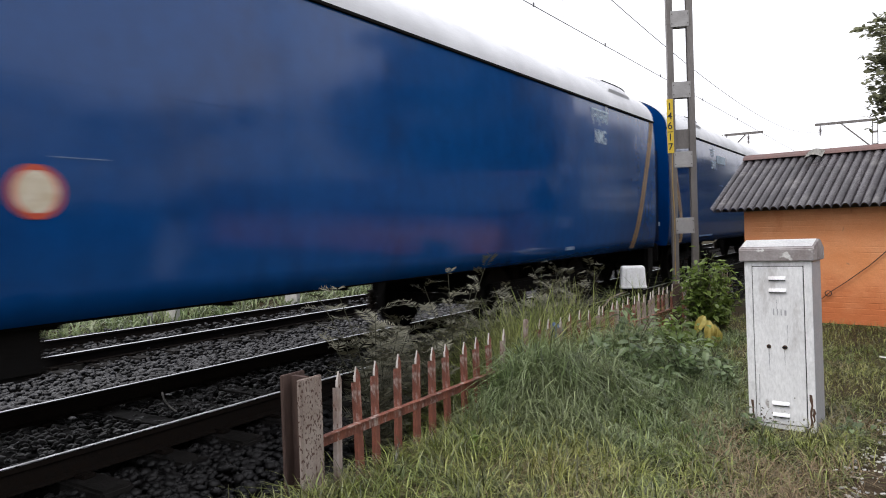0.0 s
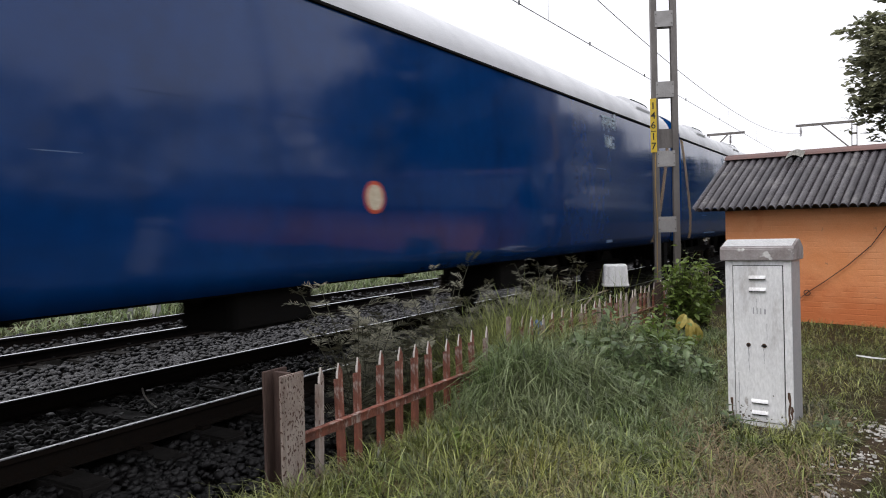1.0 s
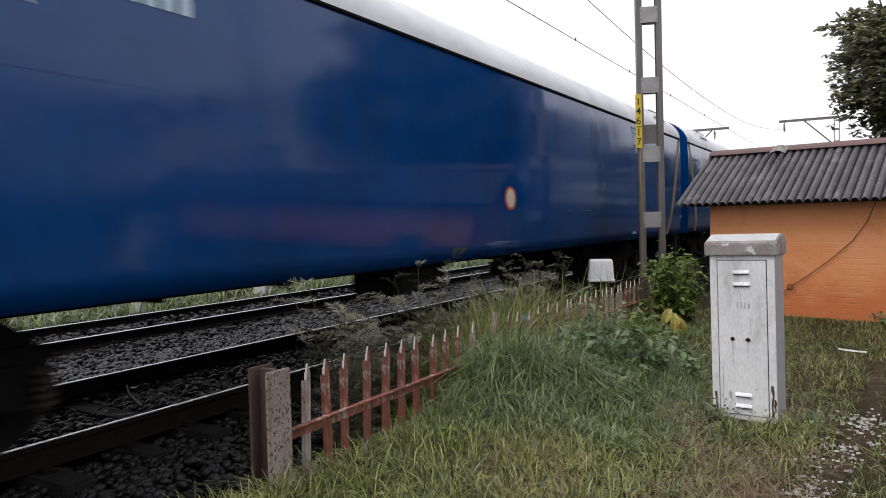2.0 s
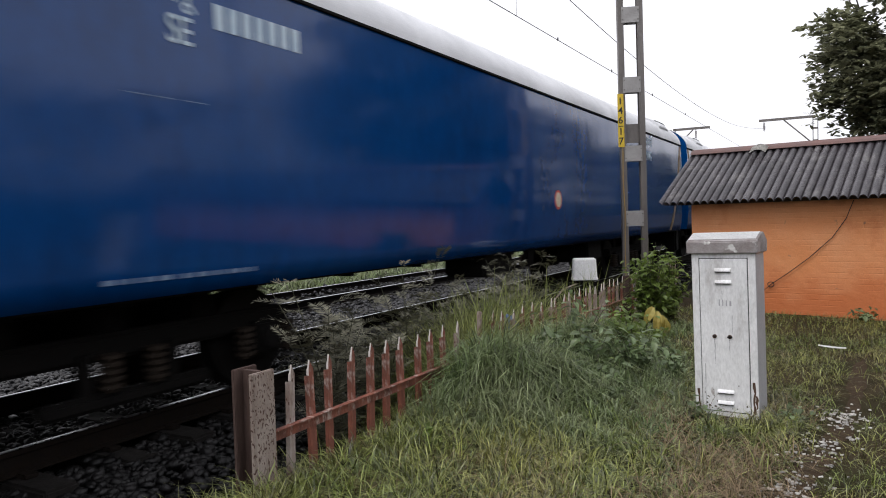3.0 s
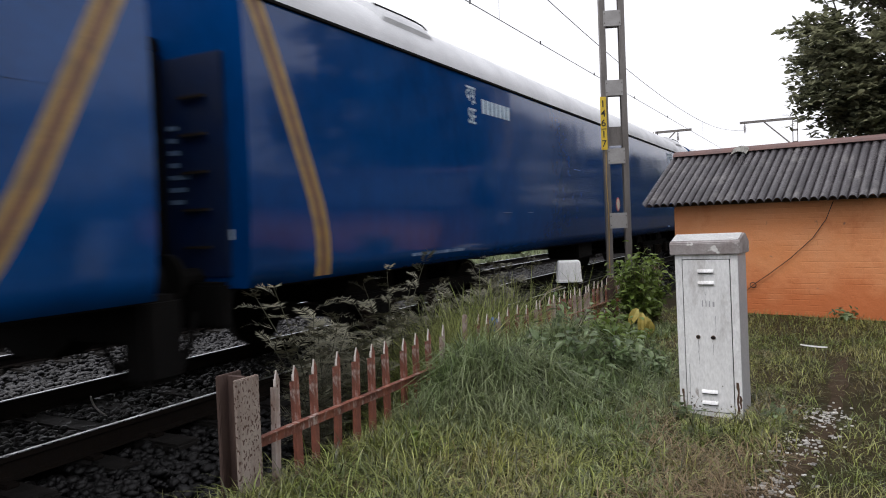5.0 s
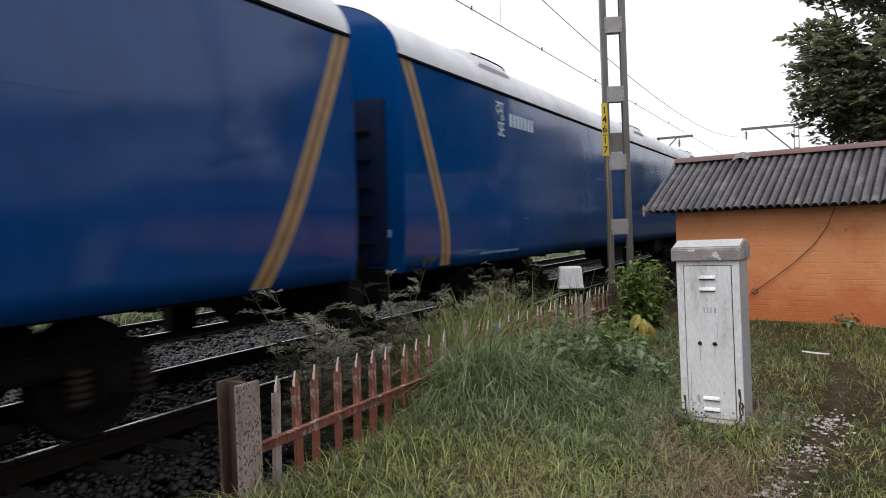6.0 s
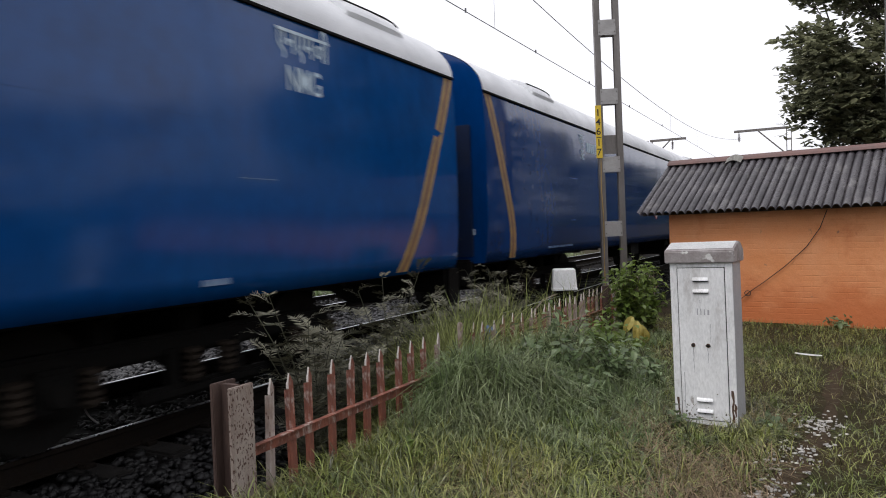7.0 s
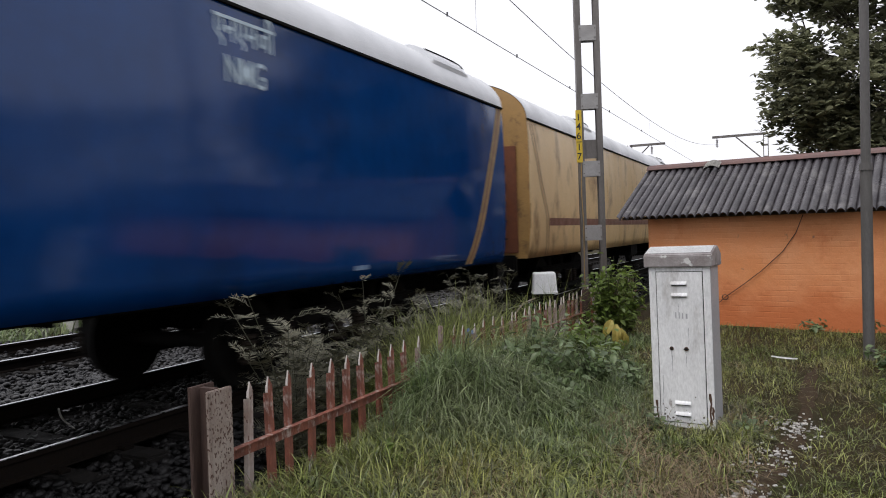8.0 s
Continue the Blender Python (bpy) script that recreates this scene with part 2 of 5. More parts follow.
M_CONCRETE = material("pale_concrete", (0.42, 0.41, 0.38), 0.9, second=(0.30, 0.29, 0.27), scale=6)
M_CABLE = material("black_cable", (0.03, 0.022, 0.018), 0.7, bump=0)
M_BLUEBAG = material("faded_blue_plastic", (0.10, 0.16, 0.28), 0.6, second=(0.06, 0.09, 0.16), scale=12)


def let_light_through(m, share):
    """Mixes a translucent share into a leaf material, with the leaf's own colour."""
    n, l = m.node_tree.nodes, m.node_tree.links
    bsdf, out = n["Principled BSDF"], n["Material Output"]
    tr, mx = n.new("ShaderNodeBsdfTranslucent"), n.new("ShaderNodeMixShader")
    mx.inputs["Fac"].default_value = share
    l.new(bsdf.inputs["Base Color"].links[0].from_socket, tr.inputs["Color"])
    l.new(bsdf.outputs["BSDF"], mx.inputs[1])
    l.new(tr.outputs["BSDF"], mx.inputs[2])
    l.new(mx.outputs["Shader"], out.inputs["Surface"])


for leafy in (M_LEAF, M_VINE, M_MOUND, M_CREST, M_TALL):
    let_light_through(leafy, 0.42)


# ---- mesh helpers ----
def part(name, bm, mat, parent=None, label="", smooth=False):
    me = bpy.data.meshes.new(name)
    bm.to_mesh(me)
    bm.free()
    me.materials.append(mat)
    if smooth:
        for p in me.polygons:
            p.use_smooth = True
    ob = new(name, me)
    if parent is not None:
        ob.parent = parent
    if label:
        ob["label"] = label
    return ob


def raw(name, verts, faces, mat, parent=None, smooth=False):
    """A mesh object from arrays of vertices and faces."""
    me = bpy.data.meshes.new(name)
    me.from_pydata([tuple(v) for v in verts], [], [tuple(f) for f in faces])
    me.materials.append(mat)
    if smooth:
        for p in me.polygons:
            p.use_smooth = True
    ob = new(name, me)
    if parent is not None:
        ob.parent = parent
    return ob


def fast(name, verts, tris, mat, smooth=False):
    """A large triangle mesh from numpy arrays."""
    me = bpy.data.meshes.new(name)
    nv, nf = len(verts), len(tris)
    me.vertices.add(nv)
    me.vertices.foreach_set("co", np.ascontiguousarray(verts, dtype=np.float32).ravel())
    me.loops.add(nf * 3)
    me.loops.foreach_set("vertex_index", np.ascontiguousarray(tris, dtype=np.int32).ravel())
    me.polygons.add(nf)
    me.polygons.foreach_set("loop_start", np.arange(0, nf * 3, 3, dtype=np.int32))
    me.polygons.foreach_set("loop_total", np.full(nf, 3, dtype=np.int32))
    if smooth:
        me.polygons.foreach_set("use_smooth", np.ones(nf, dtype=bool))
    me.materials.append(mat)
    me.update(calc_edges=True)
    return new(name, me)


def empty(name, m=None):
    ob = new(name)
    ob.empty_display_size = 0.2
    if m is not None:
        ob.matrix_basis = m
    return ob


def box(bm, x0, x1, y0, y1, z0, z1, m=None, bevel=0.0):
    r = bmesh.ops.create_cube(bm, size=1.0)
    vs = r["verts"]
    bmesh.ops.scale(bm, vec=(x1 - x0, y1 - y0, z1 - z0), verts=vs)
    bmesh.ops.translate(bm, vec=((x0 + x1) / 2, (y0 + y1) / 2, (z0 + z1) / 2), verts=vs)
    if bevel:
        es = list({e for v in vs for e in v.link_edges})
        out = bmesh.ops.bevel(bm, geom=es, offset=bevel, segments=2, affect="EDGES")
        vs = list({v for f in out["faces"] for v in f.verts} | {v for v in vs if v.is_valid})
    if m is not None:
        bmesh.ops.transform(bm, matrix=m, verts=vs)
    return vs


def tube(bm, a, b, r0, r1=None, seg=10):
    """A capped, possibly tapered, cylinder from a to b."""
    a, b = Vector(a), Vector(b)
    r1 = r0 if r1 is None else r1
    d = b - a
    m = Matrix.Translation((a + b) / 2) @ d.to_track_quat("Z", "Y").to_matrix().to_4x4()
    return bmesh.ops.create_cone(bm, cap_ends=True, segments=seg, radius1=r0, radius2=r1, depth=d.length, matrix=m)["verts"]


def prism(bm, profile, y0, y1):
    """An outline in x, z extruded along y, capped."""
    a = [bm.verts.new((x, y0, z)) for x, z in profile]
    b = [bm.verts.new((x, y1, z)) for x, z in profile]
    k = len(profile)
    for i in range(k):
        bm.faces.new((a[i], a[(i + 1) % k], b[(i + 1) % k], b[i]))
    bm.faces.new(a[::-1])
    bm.faces.new(b)
    bmesh.ops.recalc_face_normals(bm, faces=bm.faces)


def curve_tube(bm, pts, r, seg=6):
    for p, q in zip(pts[:-1], pts[1:]):
        tube(bm, p, q, r, r, seg)


def lettering(text, size, mat, name, parent, m, label=""):
    """Flat lettering in the built-in font, as a thin mesh."""
    cu = bpy.data.curves.new(name, "FONT")
    cu.body, cu.size, cu.extrude = text, size, 0.0015
    cu.offset = 0.006 * size
    tmp = bpy.data.objects.new(name, cu)
    scene.collection.objects.link(tmp)
    bpy.context.view_layer.update()
    me = bpy.data.meshes.new_from_object(tmp.evaluated_get(bpy.context.evaluated_depsgraph_get()))
    bpy.data.objects.remove(tmp)
    me.materials.clear()
    me.materials.append(mat)
    ob = new(name, me)
    ob.parent = parent
    ob.matrix_basis = m
    if label:
        ob["label"] = label
    return ob


# ---- ground: one sheet to the horizon ----
TRACK_X, FAR_X, FAR_Z = -5.92, -11.37, -0.17


def ground_z(x, y):
    """Height of the bare ground: ballast formation under the tracks, a verge that rises to the grass."""
    n = 0.035 * noise.noise((x * 0.7, y * 0.7, 0)) + 0.015 * noise.noise((x * 2.3, y * 2.3, 5))
    if x > -2.6:
        z = -0.06
    elif x > -3.5:
        k = (x + 3.5) / 0.9
        z = -0.40 + 0.34 * k * k * (3 - 2 * k)
    elif x > -4.3:
        z = -0.40 + 0.10 * (-3.5 - x) / 0.8
    elif x > -7.7:
        z = -0.30
    elif x > -9.3:
        z = -0.30 - 0.16 * (-7.7 - x) / 1.6
    elif x > -13.6:
        z = -0.46
    elif x > -15:
        z = -0.46 + 0.20 * (-13.6 - x) / 1.4
    else:
        z = -0.26
    far = max(0.0, min(1.0, (math.hypot(x + 3, y - 8) - 60) / 60))
    return z * (1 - far) - 0.3 * far + n * (1 - far)


def grid_axis(marks):
    out = []
    for a, b, step in marks:
        k = max(1, round((b - a) / step))
        out += [a + (b - a) * i / k for i in range(k)]
    return out + [marks[-1][1]]


def build_ground():
    xs = grid_axis([(-2500, -300, 440), (-300, -40, 52), (-40, -16, 3), (-16, 5, 0.25), (5, 40, 3.5), (40, 300, 52), (300, 2500, 440)])
    ys = grid_axis([(-2500, -300, 440), (-300, -20, 40), (-20, 0, 2), (0, 16, 0.25), (16, 80, 2), (80, 300, 44), (300, 2500, 440)])
    verts = [(x, y, ground_z(x, y)) for y in ys for x in xs]
    k = len(xs)
    faces = [(j * k + i, j * k + i + 1, (j + 1) * k + i + 1, (j + 1) * k + i) for j in range(len(ys) - 1) for i in range(k - 1)]
    ob = raw("ground", verts, faces, M_SOIL, smooth=True)
    me = ob.data
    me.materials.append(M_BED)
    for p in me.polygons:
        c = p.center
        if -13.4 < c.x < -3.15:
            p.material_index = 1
    tagged(ob, "dark soil verge with thatch and ballast dust under the tracks", "ground", kind="structure")


build_ground()


# ---- railway tracks ----
def rail_profile(cx, top):
    """The flat-bottomed rail section, without its polished running strip."""
    h = [(-0.070, -0.172), (0.070, -0.172), (0.070, -0.160), (0.014, -0.145), (0.009, -0.05), (0.034, -0.038), (0.034, -0.004),
         (-0.034, -0.004), (-0.034, -0.038), (-0.009, -0.05), (-0.014, -0.145), (-0.070, -0.160)]
    return [(cx + x, top + z) for x, z in h]


def build_track(cx, top, label, sleeper_range, y0=-260, y1=420):
    track = empty("railway_track", pose(cx, 0, top))
    for side in (-0.865, 0.865):
        bm = bmesh.new()
        prism(bm, rail_profile(side, 0), y0, y1)
        web = part("rail", bm, M_RAIL, track, "rusty flat-bottomed steel rail")
        bm = bmesh.new()
        prism(bm, [(side - 0.024, -0.0038), (side + 0.024, -0.0038), (side + 0.017, 0.002), (side - 0.017, 0.002)], y0, y1)
        part("running_surface", bm, M_RAILHEAD, web, "polished bright running surface")
    bm = bmesh.new()
    box(bm, -1.37, 1.37, -0.125, 0.125, -0.40, -0.185, bevel=0.02)
    me = bpy.data.meshes.new("sleeper")
    bm.to_mesh(me)
    bm.free()
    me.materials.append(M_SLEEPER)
    bm = bmesh.new()
    box(bm, -0.055, 0.055, -0.05, 0.05, -0.185, -0.15, bevel=0.008)
    clip = bpy.data.meshes.new("rail_clip")
    bm.to_mesh(clip)
    bm.free()
    clip.materials.append(M_RAIL)
    y = sleeper_range[0]
    while y < sleeper_range[1]:
        s = new("sleeper", me)
        s.parent = track
        s.matrix_basis = pose(random.uniform(-0.02, 0.02), y + random.uniform(-0.02, 0.02), random.uniform(-0.012, 0.006), 0, 0, random.uniform(-0.7, 0.7))
        if 1 < y < 14:
            for cxx in (-0.97, -0.76, 0.76, 0.97):
                c = new("rail_clip", clip)
                c.parent = s
                c.matrix_basis = pose(cxx, 0, 0)
        y += 0.62
    tagged(track, label, "railway track")
    return track


build_track(TRACK_X, 0, "broad gauge track with polished rails on grimy concrete sleepers", (-12, 75))
build_track(FAR_X, FAR_Z, "second broad gauge track with dull rails beyond the train", (-8, 70))


# ---- ballast stones ----
def scatter_stones(name, label, mat, regions):
    """Angular crushed stones strewn over strips (x0, x1, y0, y1, count, size, lift)."""
    rng = np.random.default_rng(4)
    bm = bmesh.new()
    bmesh.ops.create_icosphere(bm, subdivisions=1, radius=1.0)
    base = np.array([v.co[:] for v in bm.verts])
    bm.verts.index_update()
    tri = np.array([[v.index for v in f.verts] for f in bm.faces])
    bm.free()
    vs, fs, off = [], [], 0
    for x0, x1, y0, y1, count, size, lift in regions:
        xs, ys = rng.uniform(x0, x1, count), y0 + (y1 - y0) * rng.uniform(0, 1, count) ** 1.35
        for x, y in zip(xs, ys):
            s = size * rng.uniform(0.55, 1.35)
            v = base * (1 + rng.uniform(-0.38, 0.30, (12, 1))) * (np.array([1.25, 0.95, 0.68]) * s * rng.uniform(0.8, 1.2, 3))
            a, b = rng.uniform(0, 6.28), rng.uniform(-0.6, 0.6)
            ca, sa, cb, sb = math.cos(a), math.sin(a), math.cos(b), math.sin(b)
            r = np.array([[ca, -sa * cb, sa * sb], [sa, ca * cb, -ca * sb], [0, sb, cb]])
            z = ground_z(x, y) + lift + rng.uniform(-0.3, 0.8) * s
            vs.append(v @ r.T + (x, y, z))
            fs.append(tri + off)
            off += 12
    ob = fast(name, np.concatenate(vs), np.concatenate(fs), mat)
    tagged(ob, label, "ballast", kind="stuff")


scatter_stones("ballast_stones", "dark grey crushed stone ballast between and beyond the tracks", M_STONE, [
    (-10.4, -6.85, 2.5, 30, 12500, 0.038, 0.06), (-13.3, -10.5, 3.5, 28, 3500, 0.036, 0.14)])
scatter_stones("grimy_ballast_stones", "stone ballast around the near rails, coloured darker for the train's shade", M_STONE_SHADED, [
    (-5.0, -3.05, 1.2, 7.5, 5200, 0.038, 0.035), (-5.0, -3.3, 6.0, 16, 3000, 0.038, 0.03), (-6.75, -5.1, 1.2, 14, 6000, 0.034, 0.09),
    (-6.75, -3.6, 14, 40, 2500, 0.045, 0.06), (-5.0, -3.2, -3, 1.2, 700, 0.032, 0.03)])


# ---- the train: a string of covered wagons and one cream coach ----
BODY_L, PITCH, SPEED, LEAD0 = 22.93, 23.903, 21.35, 15.626
SIDE = [(1.545, 1.00), (1.585, 1.20), (1.612, 1.55), (1.620, 2.0), (1.620, 2.75), (1.606, 3.25), (1.588, 3.52)]


def roof_arc(grow=0.0, k=14):
    """Half roof outline from the gutter to the crown."""
    pts = []
    for i in range(k + 1):
        a = math.radians(90 * i / k)
        pts.append(((1.588 + grow) * math.cos(a), 3.525 + (0.80 + grow) * math.sin(a)))
    return pts


def build_bogie(y, parent):
    bm = bmesh.new()
    for w in (-0.9, 0, 0.9):
        box(bm, -0.95, 0.95, y + w - 0.14, y + w + 0.14, 0.50, 0.92, bevel=0.03)
    box(bm, -0.25, 0.25, y - 1.0, y + 1.0, 0.56, 0.80)
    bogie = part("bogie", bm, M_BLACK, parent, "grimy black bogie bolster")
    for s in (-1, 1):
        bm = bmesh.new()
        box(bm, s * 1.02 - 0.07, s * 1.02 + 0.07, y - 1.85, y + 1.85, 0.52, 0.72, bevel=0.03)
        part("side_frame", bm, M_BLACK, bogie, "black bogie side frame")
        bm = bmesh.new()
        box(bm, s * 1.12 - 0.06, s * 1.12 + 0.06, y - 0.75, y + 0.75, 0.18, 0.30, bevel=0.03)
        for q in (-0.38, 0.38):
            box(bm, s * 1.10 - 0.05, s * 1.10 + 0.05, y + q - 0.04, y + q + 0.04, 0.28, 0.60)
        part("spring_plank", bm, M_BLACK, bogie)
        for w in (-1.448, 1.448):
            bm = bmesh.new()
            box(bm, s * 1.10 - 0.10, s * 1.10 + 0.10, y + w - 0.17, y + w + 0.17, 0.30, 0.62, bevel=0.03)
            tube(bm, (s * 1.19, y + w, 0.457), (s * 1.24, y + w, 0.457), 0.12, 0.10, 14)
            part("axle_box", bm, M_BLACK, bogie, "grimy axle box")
        for w in (-1.728, -1.168, 1.168, 1.728, -0.2, 0.2):
            sp = bmesh.new()
            tube(sp, (s * 1.16, y + w, 0.30), (s * 1.16, y + w, 0.58), 0.05, seg=8)
            for i in range(5):
                tube(sp, (s * 1.16, y + w, 0.33 + i * 0.055), (s * 1.16, y + w, 0.36 + i * 0.055), 0.085, seg=10)
            part("spring", sp, M_SPRING, bogie, "grey coil spring")


def build_wheelset(y, parent):
    bm = bmesh.new()
    tube(bm, (-1.0, 0, 0), (1.0, 0, 0), 0.08, seg=12)
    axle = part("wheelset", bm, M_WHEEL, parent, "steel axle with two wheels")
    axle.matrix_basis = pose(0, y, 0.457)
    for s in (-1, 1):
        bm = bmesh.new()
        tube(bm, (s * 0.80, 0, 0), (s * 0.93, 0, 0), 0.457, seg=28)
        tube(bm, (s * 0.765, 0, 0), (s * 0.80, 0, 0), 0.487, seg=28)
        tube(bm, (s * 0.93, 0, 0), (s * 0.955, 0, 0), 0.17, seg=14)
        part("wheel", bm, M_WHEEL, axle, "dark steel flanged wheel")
    return axle


def strip_on_side(bm, path, width, proud):
    """A painted strip that follows the side wall; path gives (y, z) along the strip's near edge."""
    def xat(z):
        for (xa, za), (xb, zb) in zip(SIDE[:-1], SIDE[1:]):
            if za <= z <= zb:
                return xa + (xb - xa) * (z - za) / (zb - za)
        return SIDE[-1][0] if z > 2 else SIDE[0][0]
    prev = None
    for y, z in path:
        cur = [bm.verts.new((xat(z) + proud, y, z)), bm.verts.new((xat(z) + proud, y + width, z))]
        if prev:
            bm.faces.new((prev[0], prev[1], cur[1], cur[0]))
        prev = cur


def lerp_path(pts, k=8):
    out = []
    for (ya, za), (yb, zb) in zip(pts[:-1], pts[1:]):
        out += [(ya + (yb - ya) * i / k, za + (zb - za) * i / k) for i in range(k)]
    return out + [pts[-1]]


def build_coach(index, cream=False):
    """One vehicle; its own space has the leading end at y = 0, the track's centre at x = 0 and the rail top at z = 0."""
    rnd = random.Random(40 + index)
    coach = empty("coach" if cream else "covered_wagon")
    blue = M_BLUE_DUSTY if index in (-1, 3, 5) else M_BLUE_DEEP if index in (0, 6) else M_BLUE
    paint = M_CREAM if cream else blue
    # body shell with an open roof line and end walls
    bm = bmesh.new()
    ys = [BODY_L * i / 40 for i in range(41)]
    prof = [(-x, z) for x, z in SIDE] + [(x, z) for x, z in SIDE[::-1]]
    rings = []
    for y in ys:
        ring = []
        for x, z in prof:
            wave = 0.0
            if 0.3 < y < BODY_L - 0.3 and 1.1 < z < 3.4:
                wave = 0.008 * noise.noise((index * 7.3 + y * 0.9, z * 1.6, 3.1))
            sx = math.copysign(1, x)
            ring.append(bm.verts.new((x + sx * wave, y, z)))
        rings.append(ring)
    k = len(prof)
    for a, b in zip(rings[:-1], rings[1:]):
        for i in range(k):
            if i == len(SIDE) - 1:
                continue
            bm.faces.new((a[i], a[(i + 1) % k], b[(i + 1) % k], b[i]))
    bmesh.ops.recalc_face_normals(bm, faces=bm.faces)
    part("body_side", bm, paint, coach, "cream painted body shell" if cream else "glossy blue body side without windows", smooth=True)
    # end walls that reach up under the roof
    arc = roof_arc()
    outline = [(-x, z) for x, z in SIDE] + [(-x, z) for x, z in arc[1:]] + [(x, z) for x, z in arc[-2:0:-1]] + [(x, z) for x, z in SIDE[::-1]]
    for y0, y1, d in ((0.004, 0.05, -1), (BODY_L - 0.05, BODY_L - 0.004, 1)):
        bm = bmesh.new()
        prism(bm, outline, y0, y1)
        end = part("end_wall", bm, M_CREAM_END if cream else blue, coach, "end wall with an arched top")
        face = y0 if d < 0 else y1
        bm = bmesh.new()
        a, b = sorted((face + d * 0.30, face + d * 0.003))
        for x0, x1, z0, z1 in ((-0.62, -0.50, 1.15, 3.12), (0.50, 0.62, 1.15, 3.12), (-0.62, 0.62, 3.12, 3.26)):
            box(bm, x0, x1, a, b, z0, z1, bevel=0.02)
        part("gangway_frame", bm, M_BLACK if not cream else M_RUSTBAND, end, "black gangway frame")
        bm = bmesh.new()
        a, b = sorted((face + d * 0.03, face + d * 0.003))
        box(bm, -0.49, 0.49, a, b, 1.15, 3.11, bevel=0.008)
        for i in range(9):
            box(bm, -0.48, 0.48, *sorted((face + d * 0.045, face + d * 0.028)), 1.25 + i * 0.205, 1.27 + i * 0.205)
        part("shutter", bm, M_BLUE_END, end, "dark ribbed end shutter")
        for z, x0, x1 in ((1.42, 1.24, 1.42),):
            if not cream:
                bm = bmesh.new()
                for q in range(3):
                    w = (x1 - x0) / 3
                    box(bm, x0 + q * w, x0 + q * w + w * 0.7, *sorted((face + d * 0.006, face + d * 0.0008)), z, z + 0.09)
                part("end_marking_bars", bm, M_LETTER, end, "small pale painted marking bars")
        for s in (-1, 1):
            bm = bmesh.new()
            box(bm, *sorted((s * 0.64, s * 1.38)), *sorted((face + d * 0.035, face + d * 0.002)), 1.10, 3.05, bevel=0.01)
            part("end_panel", bm, M_RUSTBAND if cream else M_BLUE_END, end, "dark end panel")
        if not cream:
            for q in range(7):
                bm = bmesh.new()
                w = rnd.uniform(0.10, 0.28)
                box(bm, 0.70, 0.70 + w, *sorted((face + d * 0.0385, face + d * 0.0345)), 1.75 + q * 0.11, 1.79 + q * 0.11)
                part("notice_line", bm, M_BARE, end, "worn pale line of a notice")
        for i in range(5):
            bm = bmesh.new()
            box(bm, 0.88, 1.18, *sorted((face + d * 0.07, face + d * 0.045)), 1.35 + 0.33 * i, 1.375 + 0.33 * i)
            for xx in (0.88, 1.165):
                box(bm, xx, xx + 0.015, *sorted((face + d * 0.055, face + d * 0.0)), 1.35 + 0.33 * i, 1.375 + 0.33 * i)
            part("ladder_rung", bm, M_SPRING, end)
        for xx in (-0.98, 0.98):
            bm = bmesh.new()
            tube(bm, (xx, face, 1.10), (xx, face + d * 0.36, 1.10), 0.085, seg=14)
            tube(bm, (xx, face + d * 0.34, 1.10), (xx, face + d * 0.40, 1.10), 0.22, seg=18)
            part("buffer", bm, M_BLACK, end, "black side buffer")
        bm = bmesh.new()
        box(bm, -1.36, 1.36, *sorted((face + d * 0.003, face + d * 0.14)), 0.66, 1.06, bevel=0.03)
        part("headstock", bm, M_BLACK, end, "grimy black headstock beam")
        bm = bmesh.new()
        prism(bm, [(-0.28, 0.50), (0.28, 0.50), (0.55, 0.66), (0.55, 0.78), (-0.55, 0.78), (-0.55, 0.66)], *sorted((face + d * 0.006, face + d * 0.30)))
        part("drawgear", bm, M_BLACK, end, "black drawgear hung under the end")
        if d > 0:
            for sx in (-1, 1):
                bm = bmesh.new()
                box(bm, *sorted((sx * 1.12, sx * 1.42)), face + 0.004, face + 0.40, 0.34, 1.02, bevel=0.05)
                part("end_bracket", bm, M_BLACK, end, "black bracket hung at the wagon's corner")
        for hx in (0.62, 1.05):
            bm = bmesh.new()
            curve_tube(bm, [(hx, face + d * 0.14, 0.80), (hx + 0.03, face + d * 0.24, 0.55), (hx + 0.02, face + d * 0.34, 0.36), (hx - 0.05, face + d * 0.46, 0.38)], 0.035, 8)
            part("brake_hose", bm, M_BLACK, end, "black rubber brake hose")
        bm = bmesh.new()
        box(bm, -0.12, 0.12, *sorted((face, face + d * 0.47)), 0.92, 1.12, bevel=0.03)
        part("coupler", bm, M_BLACK, end, "black coupler")
    # roof
    bm = bmesh.new()
    full = [(x, z) for x, z in roof_arc(0.012)] + [(-x, z) for x, z in roof_arc(0.012)[-2::-1]]
    a = [bm.verts.new((x, 0.0, z)) for x, z in full]
    b = [bm.verts.new((x, BODY_L, z)) for x, z in full]
    for i in range(len(full) - 1):
        bm.faces.new((a[i], a[i + 1], b[i + 1], b[i]))
    bmesh.ops.recalc_face_normals(bm, faces=bm.faces)
    roof = part("roof", bm, M_ROOF, coach, "pale grey painted arched roof", smooth=True)
    bm = bmesh.new()
    for s in (-1, 1):
        box(bm, s * 1.603 - 0.014, s * 1.603 + 0.014, 0, BODY_L, 3.506, 3.534)
    part("gutter", bm, M_BLACK, roof, "thin dark rain gutter")
    # long low ventilator cowls on the shoulders: flush at the trailing lip, rounded off at the far end
    spots = [2.45, 20.7] + {5: [12.0], 1: [8.0]}.get(index, []) if not cream else [4.0, 15.0]
